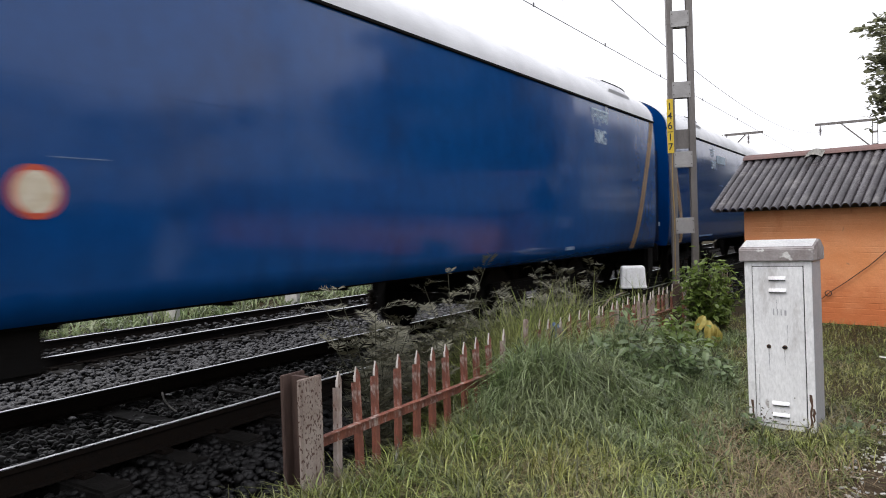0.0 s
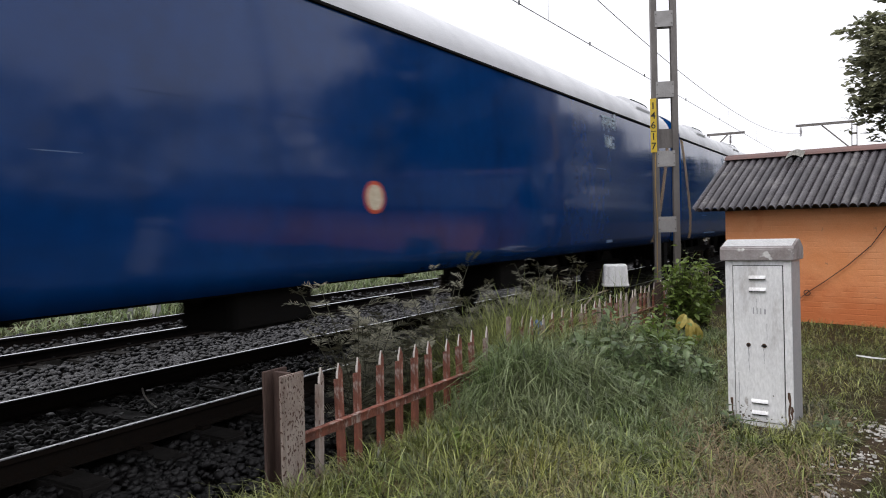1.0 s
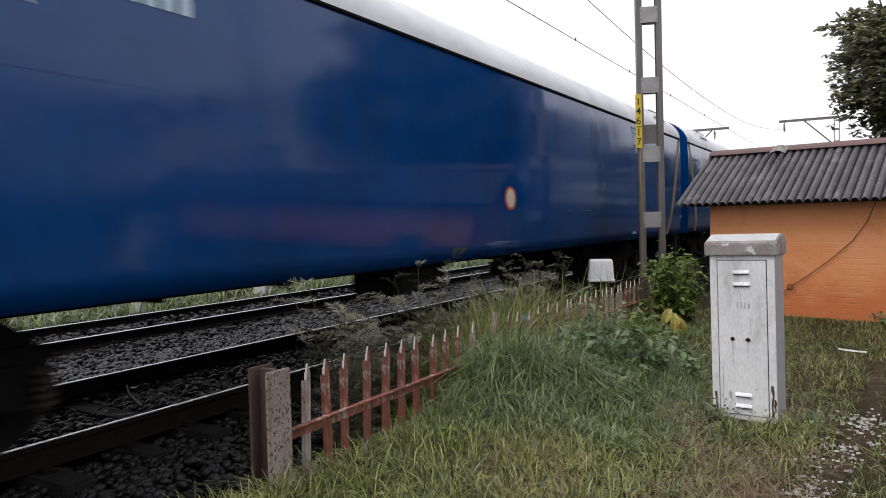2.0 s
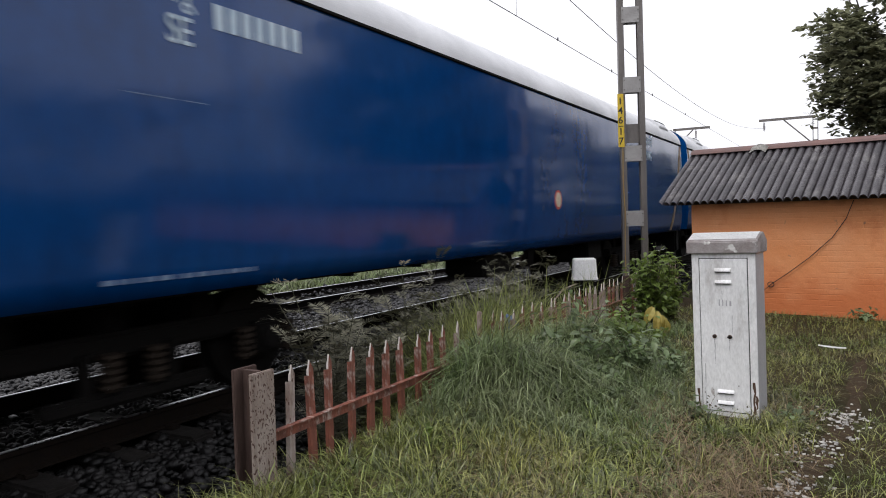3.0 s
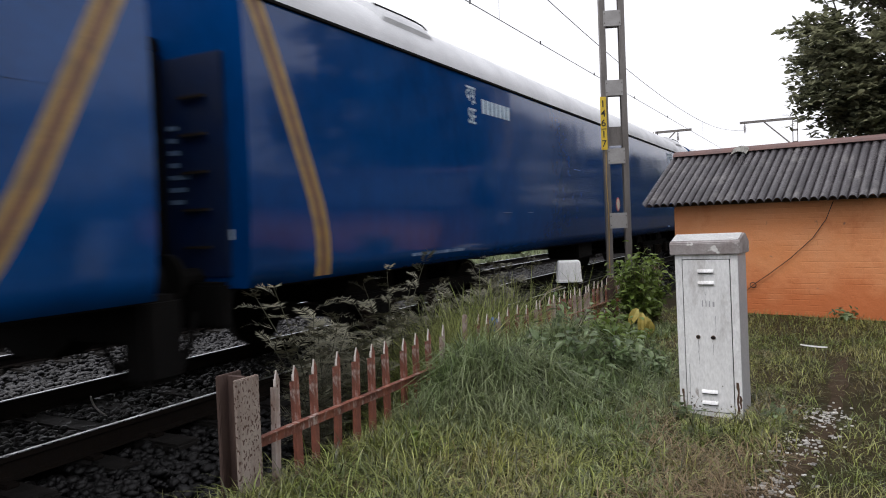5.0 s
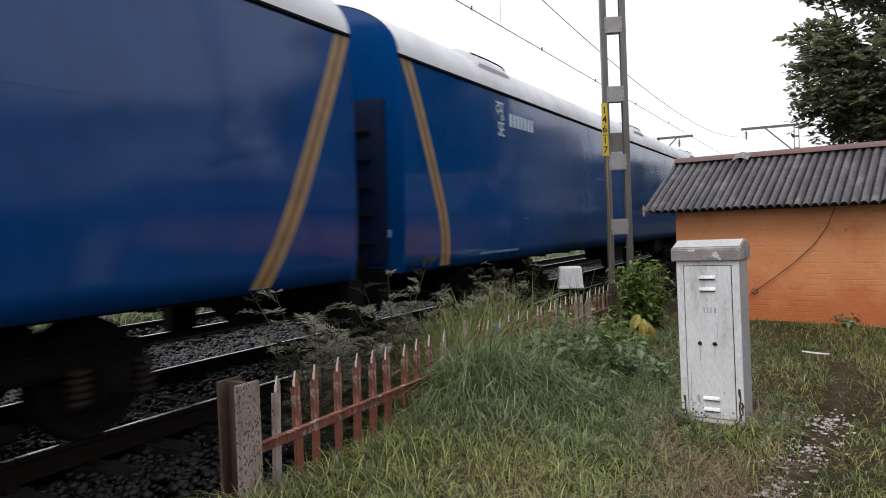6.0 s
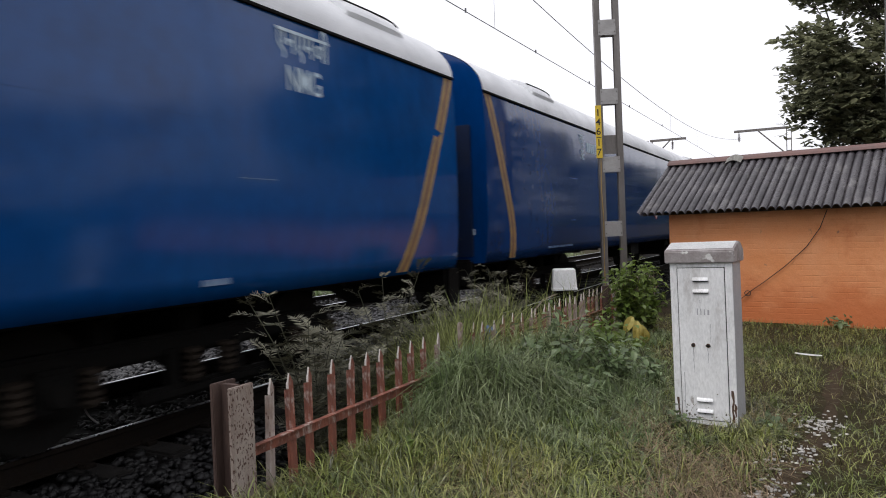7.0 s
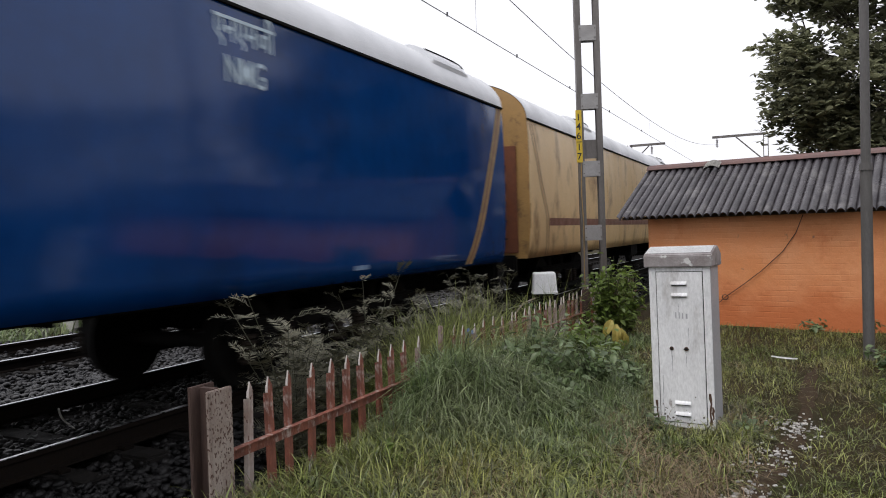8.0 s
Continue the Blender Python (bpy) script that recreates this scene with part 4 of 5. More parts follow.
            part("roof_sheet", bm, M_ROOFSHEET, hut, "dark weathered corrugated fibre-cement sheet")
            x += wid
            n += 1
    bm = bmesh.new()
    y = D / 2
    pr = [(y - 0.17, RIDGE - 0.035), (y - 0.14, RIDGE + 0.005), (y - 0.05, RIDGE + 0.055), (y + 0.05, RIDGE + 0.055), (y + 0.14, RIDGE + 0.005), (y + 0.17, RIDGE - 0.035)]
    a = [bm.verts.new((x_start, p, z)) for p, z in pr]
    b = [bm.verts.new((x_end, p, z)) for p, z in pr]
    for i in range(5):
        bm.faces.new((a[i], a[i + 1], b[i + 1], b[i]))
    bmesh.ops.recalc_face_normals(bm, faces=bm.faces)
    bmesh.ops.solidify(bm, geom=list(bm.faces), thickness=0.012)
    part("ridge_cap", bm, M_RIDGE, hut, "rusty brown ridge capping")
    # a lifted patch piece, eave timbers and the loose cable on the wall
    bm = bmesh.new()
    vs = [bm.verts.new((0.62 + 0.26 * i / 6, yy, zz + 0.05 * math.sin(math.pi * i / 6))) for yy, zz in ((0.98, 2.52), (1.18, 2.63)) for i in range(7)]
    for i in range(6):
        bm.faces.new((vs[i], vs[i + 1], vs[i + 8], vs[i + 7]))
    bmesh.ops.solidify(bm, geom=list(bm.faces), thickness=0.01)
    part("roof_patch", bm, M_CONCRETE, hut, "pale lifted scrap on the roof")
    bm = bmesh.new()
    box(bm, -0.42, L + 0.3, -0.05, 0.03, 1.69, 1.735)
    part("eave_timber", bm, M_WOOD_DARK, hut, "dark eave timber")
    bm = bmesh.new()
    pts = [(2.30, -0.05, 1.68), (2.20, -0.03, 1.42), (2.02, -0.022, 1.15), (1.72, -0.022, 0.86), (1.42, -0.022, 0.62), (1.20, -0.022, 0.46), (1.06, -0.03, 0.33), (0.95, -0.022, 0.20)]
    curve_tube(bm, pts, 0.0055)
    ring = [(1.19 + 0.045 * math.cos(a * 0.7), -0.03, 0.45 + 0.04 * math.sin(a * 0.7)) for a in range(10)]
    curve_tube(bm, ring, 0.006)
    part("loose_cable", bm, M_CABLE, hut, "dark loose cable hanging down the wall")
    tagged(hut, "small orange limewashed hut with a dark corrugated roof", "hut")


build_hut()


# ---- overhead line masts, wires, pole ----
def build_mast():
    mast = empty("overhead_line_mast", pose(-3.235, 12.70, -0.3, 0, -0.35, 24))
    top = 9.2
    for s in (-1, 1):
        bm = bmesh.new()
        x = s * 0.165
        pr = [(-0.05, -0.075), (0.05, -0.075), (0.05, -0.065), (-0.04, -0.065), (-0.04, 0.065), (0.05, 0.065), (0.05, 0.075), (-0.05, 0.075)]
        pr = [(x - s * px, y) for px, y in pr]
        a = [bm.verts.new((px, y, 0)) for px, y in pr]
        b = [bm.verts.new((px, y, top)) for px, y in pr]
        k = len(pr)
        for i in range(k):
            bm.faces.new((a[i], a[(i + 1) % k], b[(i + 1) % k], b[i]))
        bm.faces.new(a)
        bm.faces.new(b[::-1])
        bmesh.ops.recalc_face_normals(bm, faces=bm.faces)
        part("channel", bm, M_MAST, mast, "grey galvanised steel channel")
    for z in (0.60, 1.735, 2.865, 4.05, 5.25, 6.4, 7.6, 8.8):
        for y in (-0.082, 0.076):
            bm = bmesh.new()
            box(bm, -0.150, 0.150, y, y + 0.008, z - 0.135, z + 0.135, bevel=0.002)
            plate = part("batten", bm, M_BATTEN, mast, "lighter grey batten plate")
            if y < 0:
                for bx in (-0.13, 0.13):
                    for bz in (-0.08, 0.08):
                        bm = bmesh.new()
                        tube(bm, (bx, y - 0.008, z + bz), (bx, y, z + bz), 0.011, seg=8)
                        part("bolt", bm, M_MAST, plate)
    bm = bmesh.new()
    box(bm, -0.14, 0.14, -0.02, -0.012, 3.05, 3.38)
    part("inner_plate", bm, M_MAST, mast, "dark plate between the channels")
    bm = bmesh.new()
    box(bm, -0.255, -0.150, -0.094, -0.083, 2.98, 3.90, bevel=0.003)
    plate = part("location_plate", bm, M_SIGNYELLOW, mast, "yellow kilometre plate with black figures")
    for i, ch in enumerate("14617"):
        z = 3.72 - i * 0.165 - (0.03 if i > 2 else 0)
        lettering(ch, 0.17, M_SIGNBLACK, "figure", plate, pose(-0.250, -0.0965, z, 90, 0, 0), "black painted figure")
    bm = bmesh.new()
    box(bm, -0.245, -0.16, -0.098, -0.0945, 3.335, 3.347)
    part("figure_line", bm, M_SIGNBLACK, plate)
    bm = bmesh.new()
    curve_tube(bm, [(-0.18, -0.088, 2.98), (-0.19, -0.092, 2.4), (-0.17, -0.088, 1.9), (-0.185, -0.092, 1.1), (-0.18, -0.088, 0.3)], 0.009)
    part("earth_wire", bm, M_STRIPE, mast, "dull yellow earthing cable")
    # bracket arm over the near track, above the picture
    bm = bmesh.new()
    tube(bm, (-0.1, 0, 7.8), (-2.4, 1.1, 7.6), 0.03)
    tube(bm, (-0.1, 0, 6.2), (-2.3, 1.05, 7.5), 0.03)
    part("bracket_arm", bm, M_MAST, mast, "tubular bracket arm")
    bm = bmesh.new()
    box(bm, -0.35, 0.35, -0.35, 0.35, -0.3, 0.12, bevel=0.03)
    part("foundation", bm, M_CONCRETE, mast, "concrete foundation block")
    tagged(mast, "twin-channel grey steel overhead line mast with a yellow plate", "mast")


build_mast()


def build_far_mast(name_label, x, y, boom_to, z, insulator_x, lower):
    mast = empty("overhead_line_mast", pose(x, y, -0.4))
    d = math.copysign(1, boom_to - x)
    bm = bmesh.new()
    for s in (-0.16, 0.16):
        box(bm, s - 0.03, s + 0.03, -0.07, 0.07, 0, z + 0.42)
    for i in range(9):
        box(bm, -0.16, 0.16, -0.07, -0.06, 0.6 + i * 0.9, 0.75 + i * 0.9)
    part("channel", bm, M_MAST, mast, "grey lattice steel upright")
    bm = bmesh.new()
    box(bm, *sorted((0, boom_to - x)), -0.07, 0.07, z + 0.28, z + 0.46)
    part("boom", bm, M_MAST, mast, "grey steel boom")
    bm = bmesh.new()
    tube(bm, (0, 0, lower + 0.4), ((boom_to - x) * 0.55, 0, z + 0.28), 0.05)
    part("brace", bm, M_MAST, mast, "diagonal brace")
    bm = bmesh.new()
    xi = insulator_x - x
    tube(bm, (xi, 0, z + 0.30), (xi, 0, z - 0.45), 0.03)
    for i in range(6):
        tube(bm, (xi, 0, z - 0.35 + i * 0.09), (xi, 0, z - 0.31 + i * 0.09), 0.11, 0.08, 12)
    part("insulator", bm, M_INSULATOR, mast, "dark ribbed insulator")
    tagged(mast, name_label, "mast")


build_far_mast("distant steel mast with a boom reaching over the near track", -1.94, 60, -5.75, 8.37, -5.40, 6.2)
build_far_mast("distant steel mast with a short boom over the far track", -12.1, 60, -9.3, 8.22, -10.35, 6.6)


def build_wires():
    def sag(y0, z0, y1, z1, low, k=24):
        pts = []
        for i in range(k + 1):
            f = i / k
            pts.append((y0 + (y1 - y0) * f, z0 + (z1 - z0) * f - 4 * low * f * (1 - f)))
        return pts
    line = empty("overhead_line", pose(-5.93, 12.0, 7.2))
    back = Matrix.Translation((5.93, -12.0, -7.2))

    def strand(name, pts, r, label):
        bm = bmesh.new()
        curve_tube(bm, pts, r, 5)
        bmesh.ops.transform(bm, matrix=back, verts=bm.verts)
        part(name, bm, M_WIRE, line, label)
    upper = [(-5.93, y, z) for y, z in sag(-48, 7.2, 12.0, 7.2, 0.85)] + [(-5.93 + 0.53 * max(0, (y - 45) / 15) ** 2, y, z) for y, z in sag(12.0, 7.2, 60, 7.75, 1.05)[1:]]
    strand("catenary_wire", upper, 0.011, "sagging catenary wire")
    strand("contact_wire", [(-5.93, y, 5.68) for y in (-60, -20, 12, 30, 60, 110, 200)], 0.010, "straight contact wire")
    for y in (12.6, 16.45, 20.95, 26, 32):
        strand("clip", [(-5.93, y, 5.66), (-5.93, y, 5.74)], 0.020, "small wire clip")
    for y in (14.5, 24.0, 34.0, 43.0):
        near = min(upper, key=lambda p: abs(p[1] - y))
        strand("dropper", [(-5.93, near[1], 5.68), near], 0.004, "thin dropper wire")
    tagged(line, "catenary and contact wires strung over the near track", "overhead line")


build_wires()


def build_pole():
    pole = empty("tubular_pole", pose(0.72, 9.45, -0.10))
    bm = bmesh.new()
    tube(bm, (0, 0, 0), (0, 0, 2.25), 0.060, seg=18)
    part("lower_tube", bm, M_POLE, pole, "dark grey lower steel tube")
    bm = bmesh.new()
    tube(bm, (0, 0, 2.2), (0.02, 0, 7.0), 0.050, 0.046, seg=18)
    part("upper_tube", bm, M_POLE, pole, "dark grey upper steel tube")
    bm = bmesh.new()
    tube(bm, (0, 0, 2.17), (0, 0, 2.25), 0.070, 0.064, seg=18)
    part("collar", bm, M_POLE, pole, "joint collar")
    tagged(pole, "slim dark grey tubular steel pole in front of the hut", "pole")


build_pole()


def build_junction_box():
    jb = empty("junction_box", pose(-3.55, 10.80, 0.0, 0, 0, 24))
    bm = bmesh.new()
    prof = [(0.172, 0.52), (0.175, 0.545), (0.165, 0.56), (0.150, 0.83), (0.135, 0.85)]
    rings = []
    for r, z in prof:
        rings.append([bm.verts.new((sx * r * 1.13, sy * r * 0.8, z)) for sx, sy in ((-1, -0.86), (-0.86, -1), (0.86, -1), (1, -0.86), (1, 0.86), (0.86, 1), (-0.86, 1), (-1, 0.86))])
    for a, b in zip(rings[:-1], rings[1:]):
        for i in range(8):
            bm.faces.new((a[i], a[(i + 1) % 8], b[(i + 1) % 8], b[i]))
    bm.faces.new(rings[-1])
    bm.faces.new(rings[0][::-1])
    part("cover", bm, M_WHITEBOX, jb, "bright white moulded cover")
    for x in (-0.10, 0.0, 0.10):
        bm = bmesh.new()
        box(bm, x - 0.010, x + 0.010, -0.147, -0.118, 0.56, 0.82, bevel=0.003)
        part("rib", bm, M_WHITEBOX, jb)
    bm = bmesh.new()
    box(bm, -0.14, 0.14, -0.11, 0.11, 0.47, 0.52)
    tube(bm, (0, 0, -0.45), (0, 0, 0.48), 0.05)
    part("stand", bm, M_BLACK, jb, "black steel stand")
    bm = bmesh.new()
    curve_tube(bm, [(-0.1, -0.05, 0.47), (-0.35, -0.25, 0.40), (-0.55, -0.6, 0.22), (-0.7, -1.0, 0.10), (-0.8, -1.4, -0.2)], 0.012)
    part("cable", bm, M_FENCE_PALE, jb, "grey cable")
    tagged(jb, "white plastic trackside junction box on a short stand", "junction box")


build_junction_box()


def build_marker(x, y, h, w):
    bm = bmesh.new()
    box(bm, -w, w, -0.06, 0.06, -0.6, h, bevel=0.012)
    ob = part("marker_post", bm, M_CONCRETE)
    ob.matrix_basis = pose(x, y, 0)
    tagged(ob, "short pale concrete marker post beyond the far track", "marker post")


for mx, my, mh, mw in ((-13.75, 9.55, 0.10, 0.05), (-13.75, 10.15, 0.10, 0.17), (-13.8, 13.9, 0.14, 0.22)):
    build_marker(mx, my, mh, mw)

bm = bmesh.new()
curve_tube(bm, [(0.10 - 0.12 * math.sin(a), 0.05 + 0.10 * a, 0.22 - 0.11 * a) for a in [i * 0.2 for i in range(12)]], 0.009)
bent = part("bent_wire", bm, M_CONCRETE)
bent.matrix_basis = pose(-6.0, 4.15, -0.17)
tagged(bent, "pale bent wire sticking up between the rails", "wire")


# ---- path with pale debris ----
def path_x(y):
    return -0.34 + 0.11 * (y - 3.5) + 0.06 * math.sin(y * 1.3)


def build_path():
    verts, faces = [], []
    n = 70
    for i in range(n + 1):
        y = -1.0 + 10.2 * i / n
        w = 0.085 + 0.10 * noise.noise((y * 1.7, 3, 0))
        w *= 1.0 if y < 5.0 else 0.7
        if y > 7.8:
            w *= max(0.1, 1 - (y - 7.8) / 1.5)
        for j in range(7):
            f = j / 6 * 2 - 1
            x = path_x(y) + f * w + 0.03 * noise.noise((y * 4, j, 1))
            verts.append((x, y, ground_z(x, y) + 0.014 - 0.012 * f * f + 0.006 * noise.noise((x * 9, y * 9, 2))))
    for i in range(n):
        for j in range(6):
            a = i * 7 + j
            faces.append((a, a + 1, a + 8, a + 7))
    ob = raw("path", verts, faces, M_PATH, smooth=True)
    tagged(ob, "narrow damp trodden earth path through the grass", "path", kind="structure")


build_path()


def build_debris():
    rng = np.random.default_rng(11)
    vs, fs, off = [], [], 0
    for c in range(520):
        y = rng.choice([3.5, 4.35, 5.15, 6.05]) + rng.normal(0, 0.20)
        x = path_x(y) - 0.03 + rng.normal(0, 0.10)
        s = 0.003 + 0.016 * rng.uniform() ** 3
        k = 6
        a = np.sort(rng.uniform(0, 6.28, k))
        r = s * rng.uniform(0.6, 1.3, k)
        z = ground_z(x, y) + 0.018
        tilt = rng.uniform(-0.3, 0.3)
        top = np.stack([x + 1.3 * r * np.cos(a), y + r * np.sin(a), z + 0.006 + tilt * r * np.cos(a)], 1)
        bot = top - (0, 0, 0.008)
        vs += [top, bot]
        tri = [(off, off + i, off + i + 1) for i in range(1, k - 1)]
        for i in range(k):
            j = (i + 1) % k
            tri += [(off + i, off + k + i, off + k + j), (off + i, off + k + j, off + j)]
        fs += tri
        off += 2 * k
    ob = fast("debris", np.concatenate(vs), np.array(fs), M_PALE_DEBRIS)
    tagged(ob, "pale wet flakes and stones on the path, sky glint in their colour", "debris", kind="stuff")


build_debris()

bm = bmesh.new()
lit = [[bm.verts.new((0.28 * i / 6 - 0.14, (0.028 * j - 0.028) * math.sin(math.pi * (0.12 + 0.76 * i / 6)) - 0.5 * (i / 6 - 0.5) ** 2 * 0.2, 0.055 + 0.012 * (j == 1) + 0.03 * (i / 6 - 0.5) ** 2)) for i in range(7)] for j in range(3)]
for j in range(2):
    for i in range(6):
        bm.faces.new((lit[j][i], lit[j][i + 1], lit[j + 1][i + 1], lit[j + 1][i]))
bmesh.ops.solidify(bm, geom=list(bm.faces), thickness=0.006)
litter = part("litter", bm, M_WHITEBOX)
litter.matrix_basis = pose(-0.13, 8.62, -0.02, 0, 0, -22)
tagged(litter, "slim bent white plastic scrap lying on the grass by the path", "litter")

bm = bmesh.new()
bmesh.ops.create_icosphere(bm, subdivisions=3, radius=0.10)
for v in bm.verts:
    v.co *= 1 + 0.35 * noise.noise(v.co * 14)
    v.co.z *= 1.5
bag = part("plastic_bag", bm, M_BLUEBAG)
bag.matrix_basis = pose(-3.02, 6.75, 0.36)
tagged(bag, "crumpled blue plastic bag caught on the fence", "plastic bag")


# ---- grass ----
def blades(name, mat, label, xy, height, width, bend, seed, lift=None, curl=0.55):
    """Curved grass blades, each a tapered strip; xy, height and width are arrays."""
    rng = np.random.default_rng(seed)
    n = len(xy)
    a = rng.uniform(0, 2 * np.pi, n)
    face = a + rng.normal(0, 0.6, n)
    lean = bend * rng.uniform(0.2, 1.4, n)
    dx, dy = np.cos(a), np.sin(a)
    wx, wy = -np.sin(face), np.cos(face)
    base = np.array([ground_z(x, y) for x, y in xy]) - 0.02
    if lift is not None:
        base = base + lift
    lev = [(0.0, 0.8), (0.35, 1.0), (0.68, 0.75), (0.92, 0.35), (1.0, 0.0)]
    vs = np.zeros((n, 9, 3))
    k = 0
    for f, wf in lev:
        out = lean * f * f * height
        up = height * (f - curl * np.minimum(lean, 1.4) * f * f * f)
        cx, cy, cz = xy[:, 0] + dx * out, xy[:, 1] + dy * out, base + up
        if wf == 0.0:
            vs[:, k] = np.stack([cx, cy, cz], 1)
            k += 1
        else:
            for s in (-0.5, 0.5):
                vs[:, k] = np.stack([cx + s * wf * width * wx, cy + s * wf * width * wy, cz], 1)
                k += 1
    t = np.array([(0, 1, 3), (0, 3, 2), (2, 3, 5), (2, 5, 4), (4, 5, 7), (4, 7, 6), (6, 7, 8)])
    tris = (t[None] + (np.arange(n) * 9)[:, None, None]).reshape(-1, 3)
    ob = fast(name, vs.reshape(-1, 3), tris, mat)
    tagged(ob, label, "grass", kind="stuff")
    return ob


def spread_xy(rng, count, x0, x1, y0, y1, keep):
    out = []
    while len(out) < count:
        x, y = rng.uniform(x0, x1), y0 + (y1 - y0) * rng.uniform() ** 1.25
        if rng.uniform() < keep(x, y):
            out.append((x, y))
    return np.array(out)


def clear_of_things(x, y):
    """Zero on the path, inside the cabinet and the hut."""
    p = abs(x - path_x(y))
    if y < 8.6 and p < 0.24:
        return (0.10 if p < 0.12 else 0.7) * (1.6 if noise.noise((x * 3, y * 2.2, 6)) > 0.12 else 0.7)
    u = Vector((x + 0.573, y - 5.79, 0))
    c, s = math.cos(radians(7)), math.sin(radians(7))
    lx, ly = u.x * c - u.y * s, u.x * s + u.y * c
    if -0.52 < lx < 0.04 and -0.09 < ly < 0.28:
        return 0.0
    if -0.55 < lx < 0.06 and -0.40 < ly < 0.0:
        return 0.35
    if y > 12.0 - 0.16 * (x + 2.1) and x > -2.2:
        return 0.0
    return 1.0


def mound(x, y):
    """How tall the rough grass stands: highest along the fence, fading towards the path."""
    a = math.exp(-((x + 2.40) / 0.78) ** 2) * min(1.0, max(0.16, (y - 4.0) / 1.3)) * min(1.0, max(0.22, (8.4 - y) / 1.6))
    return a * (0.75 + 0.5 * noise.noise((x * 1.7, y * 1.1, 9)))


def build_grass():
    rng = np.random.default_rng(21)
    k = lambda x, y: clear_of_things(x, y) * (0.35 + 0.65 * max(0.0, min(1.0, 0.6 + 1.2 * noise.noise((x * 1.1, y * 1.1, 4)))))
    xy = spread_xy(rng, 76000, -3.0, 3.0, 2.0, 12.3, k)
    h = np.array([0.04 + 0.11 * rng.uniform() + 0.06 * max(0, noise.noise((x * 1.3, y * 1.3, 8))) for x, y in xy])
    blades("grass", M_GRASS, "short yellowish green grass covering the verge", xy, h, rng.uniform(0.0025, 0.0065, len(xy)), 1.1, 1)
    def tufts(count, per, radius, x0, x1, y0, y1, keep):
        """Clumps of blades: the clump centres are strewn, the blades crowd round them."""
        c = spread_xy(rng, count, x0, x1, y0, y1, keep)
        return (c[:, None, :] + rng.normal(0, radius, (count, per, 2))).reshape(-1, 2)
    xy = tufts(1750, 18, 0.04, -3.05, -0.9, 3.4, 10.2, lambda x, y: clear_of_things(x, y) * min(1.0, 0.02 + 1.3 * mound(x, y)))
    h = np.array([0.15 + rng.uniform(0.2, 1.0) * 0.44 * mound(x, y) for x, y in xy])
    up = np.array([rng.uniform(0.0, 0.50) * mound(x, y) for x, y in xy])
    blades("tall_grass", M_TALL, "tall arching green grass grown through the fence", xy, h, rng.uniform(0.006, 0.013, len(xy)), 0.95, 2, up, 0.80)
    xy = tufts(950, 18, 0.03, -2.85, -0.3, 2.3, 6.8, lambda x, y: clear_of_things(x, y) * max(0.0, min(1.0, 0.20 + 0.30 * max(0, -x - 0.6) + 1.2 * noise.noise((x * 1.1, y * 1.1, 14)))))
    h = np.array([rng.uniform(0.12, 0.26) + 0.14 * min(1.0, max(0.0, -x - 1.2)) for x, y in xy])
    blades("tufted_grass", M_GRASS, "middle-height arching tufts of yellow-green grass on the verge", xy, h, rng.uniform(0.004, 0.009, len(xy)), 1.15, 3, None, 0.72)
    xy = spread_xy(rng, 9500, -2.85, -0.2, 2.2, 6.2, lambda x, y: clear_of_things(x, y) * max(0.0, min(1.0, 0.15 + 1.5 * noise.noise((x * 1.2, y * 1.2, 31)) + (0.35 if y < 4.3 else 0.0))))
    blades("dry_grass", M_DRY, "dry straw-coloured grass lying between the green tufts", xy, rng.uniform(0.08, 0.28, len(xy)), rng.uniform(0.0025, 0.006, len(xy)), 1.4, 4, None, 0.6)
    xy = spread_xy(rng, 8500, -3.55, -2.95, 2.2, 10.5, lambda x, y: max(0.03, min(1.0, (y - 4.6) / 0.9)) * (1.0 if y < 7.4 else 0.10))
    blades("trackside_grass", M_CREST, "rough light green grass at the edge of the ballast", xy, np.array([rng.uniform(0.25, 0.50) + 0.95 * min(1.0, max(0.0, (y - 4.6) / 1.3)) * rng.uniform(0.25, 1.0) for x, y in xy]), rng.uniform(0.006, 0.012, len(xy)), 0.80, 5, None, 0.5)
    xy = spread_xy(rng, 16000, -17.0, -13.4, 3.0, 45, lambda x, y: max(0.1, min(1.0, 0.6 + noise.noise((x * 0.8, y * 0.5, 3)))))
    blades("far_verge_plants", M_TALL, "rough green plants along the far side of the line", xy, rng.uniform(0.15, 0.60, len(xy)), rng.uniform(0.02, 0.06, len(xy)), 0.9, 6)
    xy = spread_xy(rng, 11000, -3.0, 6.0, -6.0, 2.1, clear_of_things)
    blades("near_grass", M_GRASS, "short trodden grass round the end of the path", xy, rng.uniform(0.04, 0.12, len(xy)), rng.uniform(0.006, 0.013, len(xy)), 1.0, 9)
    xy = spread_xy(rng, 8000, 3.0, 12.0, -2, 14, clear_of_things)
    blades("side_grass", M_GRASS, "short grass beyond the path", xy, rng.uniform(0.06, 0.18, len(xy)), rng.uniform(0.006, 0.012, len(xy)), 0.8, 7)


build_grass()


